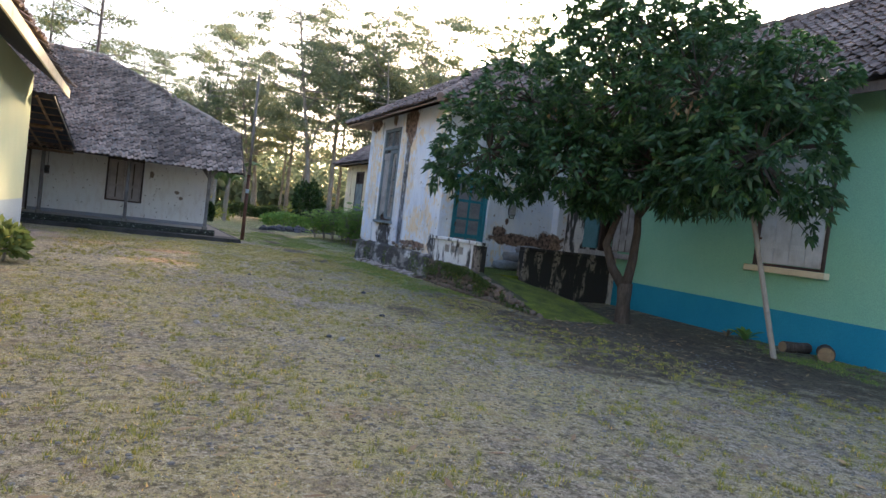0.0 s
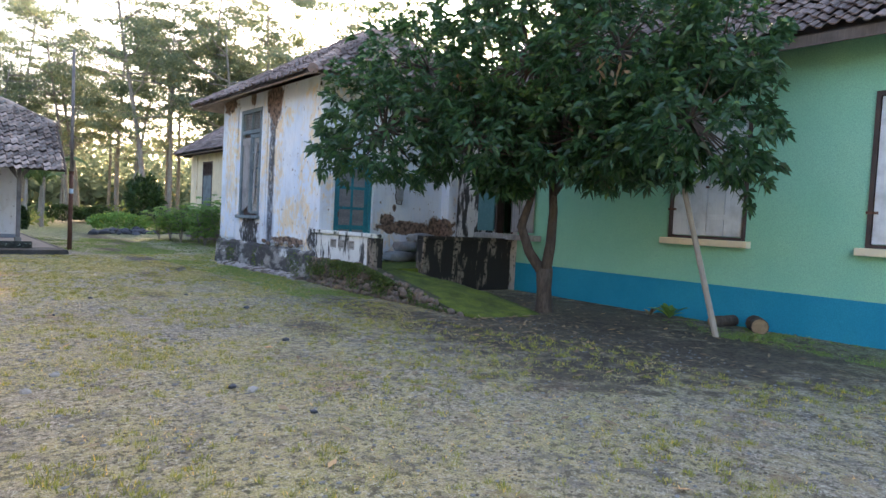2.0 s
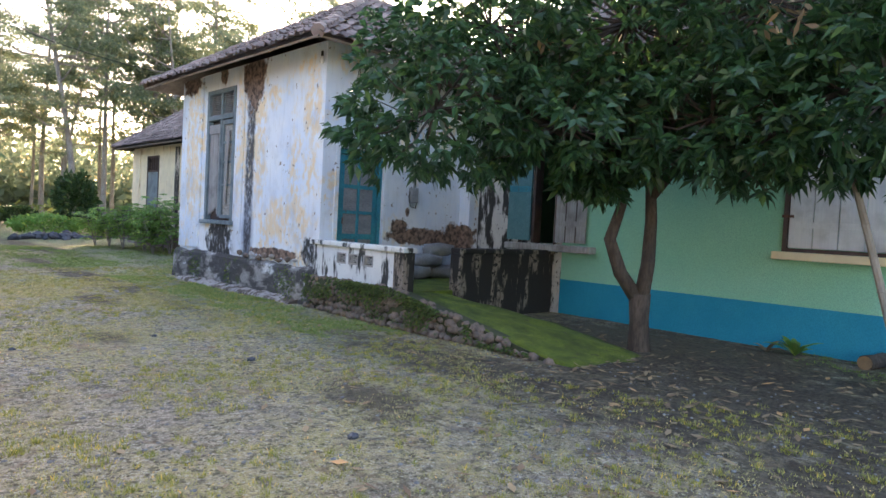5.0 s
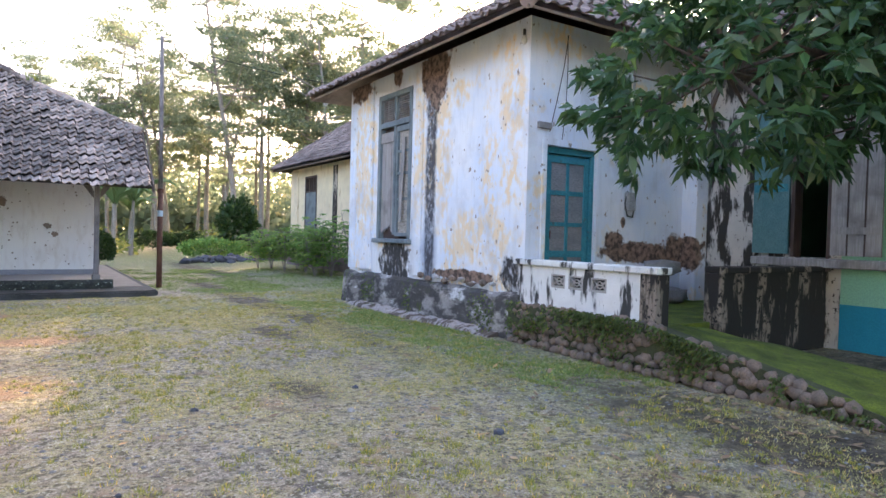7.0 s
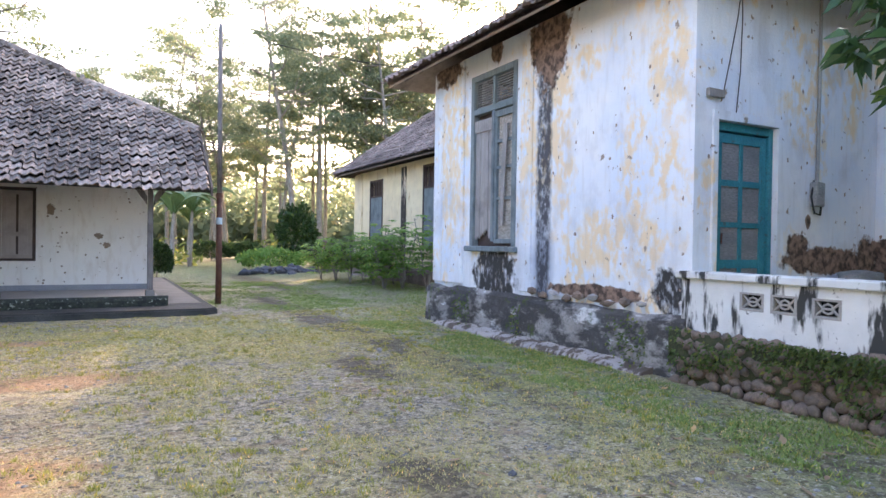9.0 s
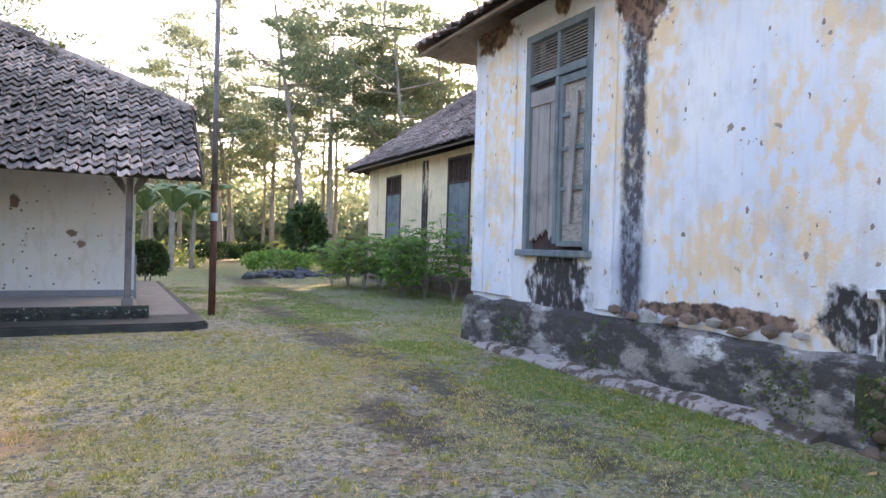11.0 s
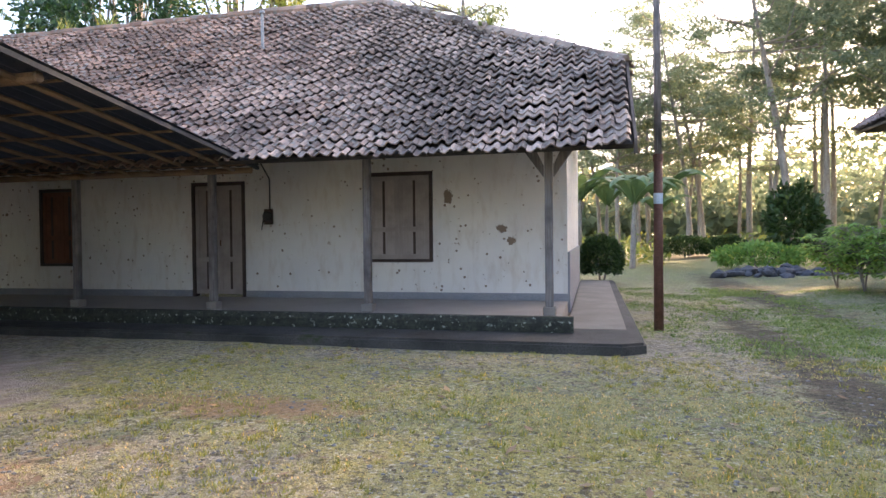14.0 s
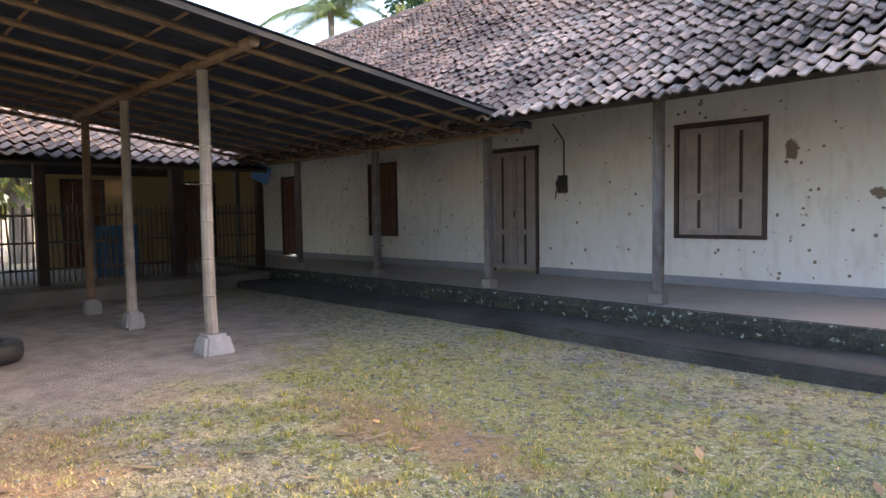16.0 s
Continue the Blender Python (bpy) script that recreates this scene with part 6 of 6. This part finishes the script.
def banana(x, y, s, seed):
    rng = random.Random(seed)
    t = thing("banana_plant", "banana plant with broad torn arching leaves", "plant", pose(x, y, 0), "banana plants")
    part("stem", T([(0, 0, -0.05), (0.05, 0, s * 0.8), (0.1, 0, s * 1.5)], [0.13, 0.11, 0.06], 8), BARK, t)
    for i in range(8):
        V, F = [], []
        a = i * 0.8 + rng.uniform(-0.3, 0.3)
        out, side = Vector((math.cos(a), math.sin(a), 0)), Vector((-math.sin(a), math.cos(a), 0))
        L = s * rng.uniform(1.0, 1.4)
        prev = None
        for k in range(10):
            f = k / 9
            q = Vector((0.1, 0, s * 1.4)) + out * L * f * 0.9 + Vector((0, 0, L * (1.5 * f - 1.25 * f * f)))
            w = 0.28 * s * 0.6 * math.sin(math.pi * min(1, 0.08 + f * 0.9)) * rng.uniform(0.8, 1.1)
            V += [tuple(q - side * w - Vector((0, 0, w * 0.4))), tuple(q), tuple(q + side * w - Vector((0, 0, w * 0.4)))]
            j = len(V) - 3
            if prev is not None:
                F += [(prev, prev + 1, j + 1, j), (prev + 1, prev + 2, j + 2, j + 1)]
            prev = j
        part("leaf", raw("leaf", V, F, LEAF_BANANA), None, t)


for k, (x, y, s) in enumerate(((4.6, 44, 1.9), (5.8, 47, 2.1), (3.6, 48, 2.0), (6.3, 52, 1.8), (2.4, 45, 2.1))):
    banana(x, y, s, k)


def palm(x, y, h):
    rng = random.Random(3)
    t = thing("coconut_palm", "coconut palm with long feathery fronds behind the roof", "tree", pose(x, y, 0))
    part("trunk", T([(0, 0, -0.1), (0.2, 0, h * 0.5), (0.1, 0, h)], [0.2, 0.16, 0.13], 10), BARK, t)
    for i in range(20):
        a = i * 2.4
        out, side = Vector((math.cos(a), math.sin(a), 0)), Vector((-math.sin(a), math.cos(a), 0))
        L, rise = rng.uniform(2.6, 3.4), rng.uniform(0.1, 1.3)
        V, F = [], []
        for k in range(34):
            f = 0.06 + k / 36
            q = Vector((0.1, 0, h)) + out * L * f * (1.15 - 0.4 * rise) + Vector((0, 0, L * (rise * f - (0.55 + 0.35 * rise) * f * f)))
            for s in (-1, 1):
                leaf_quad(V, F, q, side * s + out * 0.6 + Vector((0, 0, -0.5)), Vector((0, 0, 1)), 0.75 * math.sin(math.pi * (0.15 + 0.8 * f)), 0.03, 0.3)
        part("frond", raw("frond", V, F, LEAF_PALM), None, t)


palm(-19.6, 34.5, 9.9)


def broad_tree(x, y, h, r, seed, label):
    rng = random.Random(seed)
    t = thing("broadleaf_tree", label, "tree", pose(x, y, 0), "trees behind the house")
    bm, V, F = bmesh.new(), [], []
    tube(bm, [(0, 0, -0.1), (0.1, 0, h * 0.4), (0, 0.1, h * 0.8)], [0.35, 0.28, 0.12], 8)
    for i in range(26):
        d = rand_dir(rng, -0.35, 1)
        c = Vector((d.x * r * 0.75, d.y * r * 0.75, h * 0.68 + d.z * h * 0.3))
        tube(bm, [(0, 0, h * 0.42), c * 0.6 + Vector((0, 0, h * 0.2)), c], [0.1, 0.06, 0.02], 5, False)
        cr = rng.uniform(0.8, 1.5)
        for j in range(210):
            e = rand_dir(rng)
            leaf_quad(V, F, c + e * cr * rng.uniform(0.4, 1), (e + rand_dir(rng)), rand_dir(rng), rng.uniform(0.22, 0.4), 0.075, 0.2)
    part("trunk", bm, BARK, t)
    part("crown", raw("crown", V, F, LEAF_MANGO if seed % 2 else LEAF_YELLOW), None, t)


broad_tree(-17.2, 39.5, 13.0, 3.2, 31, "large dark broadleaf tree behind the house roof")
broad_tree(-17.5, 42, 15.5, 4.5, 35, "large dark broadleaf tree behind the house roof")
broad_tree(-13.5, 44, 16.5, 3.8, 32, "yellow-green broadleaf tree behind the house roof")
broad_tree(-19.5, 23, 4.6, 2.6, 36, "low green tree seen past the cane fence")
broad_tree(-22, 19.5, 5.0, 2.8, 38, "low green tree seen past the cane fence")
broad_tree(-17.5, 18, 4.2, 2.2, 34, "low green tree seen past the cane fence")

# ---- small ground cover ----
def allowed(x, y):
    if x > 6.85 and 15.7 < y < 21.95 or x > 10.9 and y < 15.8 or x > 10.4 and y > 21:
        return False
    if x > 7.0 and 10.4 < y <= 15.8 and x < 8.6 or x > 7 and 13.4 < y < 15.8:
        return False
    if y > 24.0 and x < 3.65 and y < 35.2 or x < -1.5 and y < 18.1:
        return False
    return True


def grass(name, label, material, n, spots, hmin, hmax, seed):
    rng = random.Random(seed)
    V, F = [], []
    done = 0
    while done < n:
        x0, x1, y0, y1 = spots[rng.randrange(len(spots))]
        x, y = rng.uniform(x0, x1), rng.uniform(y0, y1)
        if not allowed(x, y) or noise.noise((x * 0.9, y * 0.9, 4)) + 0.5 * noise.noise((x * 4, y * 4, 1)) < rng.uniform(-0.25, 0.35):
            done += 0.2
            continue
        if (x < -1.9 and y < 23.2) or ((x - 8.2) / 2.3) ** 2 + ((y - 9.2) / 2.6) ** 2 < rng.uniform(0.6, 1.2):
            done += 0.2
            continue
        z = ground_height(x, y)
        for b in range(rng.randrange(3, 7)):
            a = rng.uniform(0, 6.28)
            h = rng.uniform(hmin, hmax)
            o = Vector((x + rng.uniform(-0.03, 0.03), y + rng.uniform(-0.03, 0.03), z - 0.005))
            w = Vector((-math.sin(a), math.cos(a), 0)) * 0.0065
            e = o + Vector((math.cos(a) * h * 0.8, math.sin(a) * h * 0.8, h * 0.75))
            k = len(V)
            V += [tuple(o - w), tuple(o + w), tuple(e)]
            F.append((k, k + 1, k + 2))
        done += 1
    tagged(new(name, raw(name, V, F, material)), label, "grass", kind="stuff")


grass("yard_grass", "short dry yellow-green grass tufts in gravel", BLADE, 62000, [(-1.5, 7, 1.5, 12), (0, 7, 8, 24), (-2, 8, 18, 24.2), (2, 7, 14, 22)], 0.01, 0.032, 1)
grass("lush_grass", "bright green grass along the walls", BLADELUSH, 24000, [(5.5, 10.4, 21.8, 33), (9.4, 11, 1, 9), (5.6, 7.0, 13, 22), (3.6, 7, 24, 34)], 0.02, 0.065, 2)


def litter():
    rng = random.Random(9)
    V, F = [], []
    for i in range(1300):
        if i < 800:
            x, y = rng.gauss(7.3, 1.6), rng.gauss(9.8, 2.2)
        else:
            x, y = rng.uniform(-1, 9), rng.uniform(2, 24)
        if not allowed(x, y):
            continue
        z = ground_height(x, y) + 0.012
        a = rng.uniform(0, 6.28)
        leaf_quad(V, F, Vector((x, y, z)), Vector((math.cos(a), math.sin(a), rng.uniform(0, 0.25))), Vector((rng.uniform(-0.3, 0.3), 0, 1)), rng.uniform(0.07, 0.17), rng.uniform(0.015, 0.03))
    tagged(new("fallen_leaves", raw("fallen_leaves", V, F, LEAF_DRY)), "scattered dry fallen leaves on the yard", "leaves", kind="stuff")
    V, F = [], []
    tpl = bmesh.new()
    bmesh.ops.create_icosphere(tpl, subdivisions=1, radius=1)
    tpl.verts.ensure_lookup_table()
    tv = [v.co.copy() for v in tpl.verts]
    tf = [tuple(v.index for v in f.verts) for f in tpl.faces]
    tpl.free()
    for i in range(9000):
        x, y = rng.uniform(-1.5, 8), rng.uniform(2, 24)
        if not allowed(x, y) or noise.noise((x * 0.8, y * 0.8, 7)) < rng.uniform(-0.5, 0.2):
            continue
        s = rng.uniform(0.006, 0.024)
        z = ground_height(x, y)
        k = len(V)
        V += [(x + q.x * s, y + q.y * s * 0.8, z + q.z * s * 0.6) for q in tv]
        F += [tuple(k + q for q in f) for f in tf]
    tagged(new("gravel", raw("gravel", V, F, PEBBLE)), "loose grey gravel scattered on the yard", "gravel", kind="stuff")
    V, F = [], []
    for i in range(30000):
        x, y = rng.uniform(-1.5, 8.5), rng.uniform(2, 24)
        if not allowed(x, y) or noise.noise((x * 1.1, y * 1.1, 17)) + 0.4 * noise.noise((x * 5, y * 5, 9)) < rng.uniform(-0.1, 0.45):
            continue
        s = rng.uniform(0.004, 0.014)
        z = ground_height(x, y)
        k = len(V)
        V += [(x + q.x * s * 1.3, y + q.y * s, z + q.z * s * 0.55) for q in tv]
        F += [tuple(k + q for q in f) for f in tf]
    tagged(new("soil_clods", raw("soil_clods", V, F, CLOD)), "small dark crumbs of earth and turf on the yard", "soil", kind="stuff")


litter()


def creepers():
    rng = random.Random(15)
    V, F = [], []
    for i in range(9000):
        y = rng.uniform(10.8, 15.9)
        top = 0.6 if y > 13.5 else 0.6 * (y - 10.5) / 3.0
        z = top * (1 - rng.random() ** 1.5 * 0.85)
        if noise.noise((y * 1.6, z * 3, 2)) + 0.35 * noise.noise((y * 6, z * 8, 5)) < rng.uniform(-0.2, 0.4):
            continue
        leaf_quad(V, F, Vector((7.0 - rng.uniform(0.0, 0.05), y, z)), Vector((-1, rng.uniform(-1, 1), rng.uniform(-1, 0.6))), rand_dir(rng), rng.uniform(0.025, 0.06), 0.014, 0.3)
    for i in range(1600):
        y = rng.uniform(16.0, 21.8)
        if noise.noise((y * 1.3, 0, 12)) < 0.12:
            continue
        z = 0.35 + rng.gauss(0, 0.14)
        leaf_quad(V, F, Vector((6.97, y, z)), Vector((-1, rng.uniform(-1, 1), rng.uniform(-1, 0.6))), rand_dir(rng), rng.uniform(0.025, 0.06), 0.014, 0.3)
    tagged(new("wall_creeper", raw("wall_creeper", V, F, CREEPER)), "small creeping weeds and moss on the cobbles", "creeper", kind="stuff")


CREEPER = leaf_paint("creeper_leaf", (0.05, 0.085, 0.02), (0.12, 0.17, 0.04), 0.7, 0.2)
creepers()


def tufts():
    """Clumps of longer grass standing out of the short turf."""
    rng = random.Random(33)
    V, F = [], []
    for i in range(9000):
        x, y = rng.uniform(-1.4, 8.0), rng.uniform(1.8, 24)
        if not allowed(x, y) or (x < -1.6 and y < 23.3) or noise.noise((x * 0.7, y * 0.7, 14)) < rng.uniform(-0.4, 0.35) or (x - 9) ** 2 + (y - 10.4) ** 2 < 7:
            continue
        z, r = ground_height(x, y), rng.choice((0.025, 0.035, 0.05, 0.05, 0.09))
        for b in range(int(14 + r * 240)):
            a, q = rng.uniform(0, 6.28), r * math.sqrt(rng.random())
            h = rng.uniform(0.02, 0.055) * (1.2 - q / r * 0.6)
            o = Vector((x + math.cos(a) * q, y + math.sin(a) * q, z - 0.005))
            a += rng.uniform(-0.8, 0.8)
            w = Vector((-math.sin(a), math.cos(a), 0)) * 0.0045
            e = o + Vector((math.cos(a) * h * 0.6, math.sin(a) * h * 0.6, h))
            k = len(V)
            V += [tuple(o - w), tuple(o + w), tuple(e)]
            F.append((k, k + 1, k + 2))
    tagged(new("grass_tufts", raw("grass_tufts", V, F, TUFTBLADE)), "tufts of longer yellow-green grass in the yard", "grass", kind="stuff")


TUFTBLADE = leaf_paint("tuft_blade", (0.22, 0.25, 0.05), (0.56, 0.5, 0.13), 0.7, 0.3)
tufts()


rs = random.Random(71)
for k in range(14):
    x, y = rs.uniform(0.5, 6.4), rs.uniform(4, 23)
    bm = bmesh.new()
    q = rs.uniform(0.025, 0.06)
    blob(bm, (0, 0, q * 0.3), (q, q * 0.8, q * 0.55), rs, rough=0.3)
    solid("loose_stone", bm, ROCK if k % 2 else WHITEBLOCK, "small loose stone lying in the yard", "stone", "thing", m=pose(x, y, ground_height(x, y)), group="loose stones in the yard")
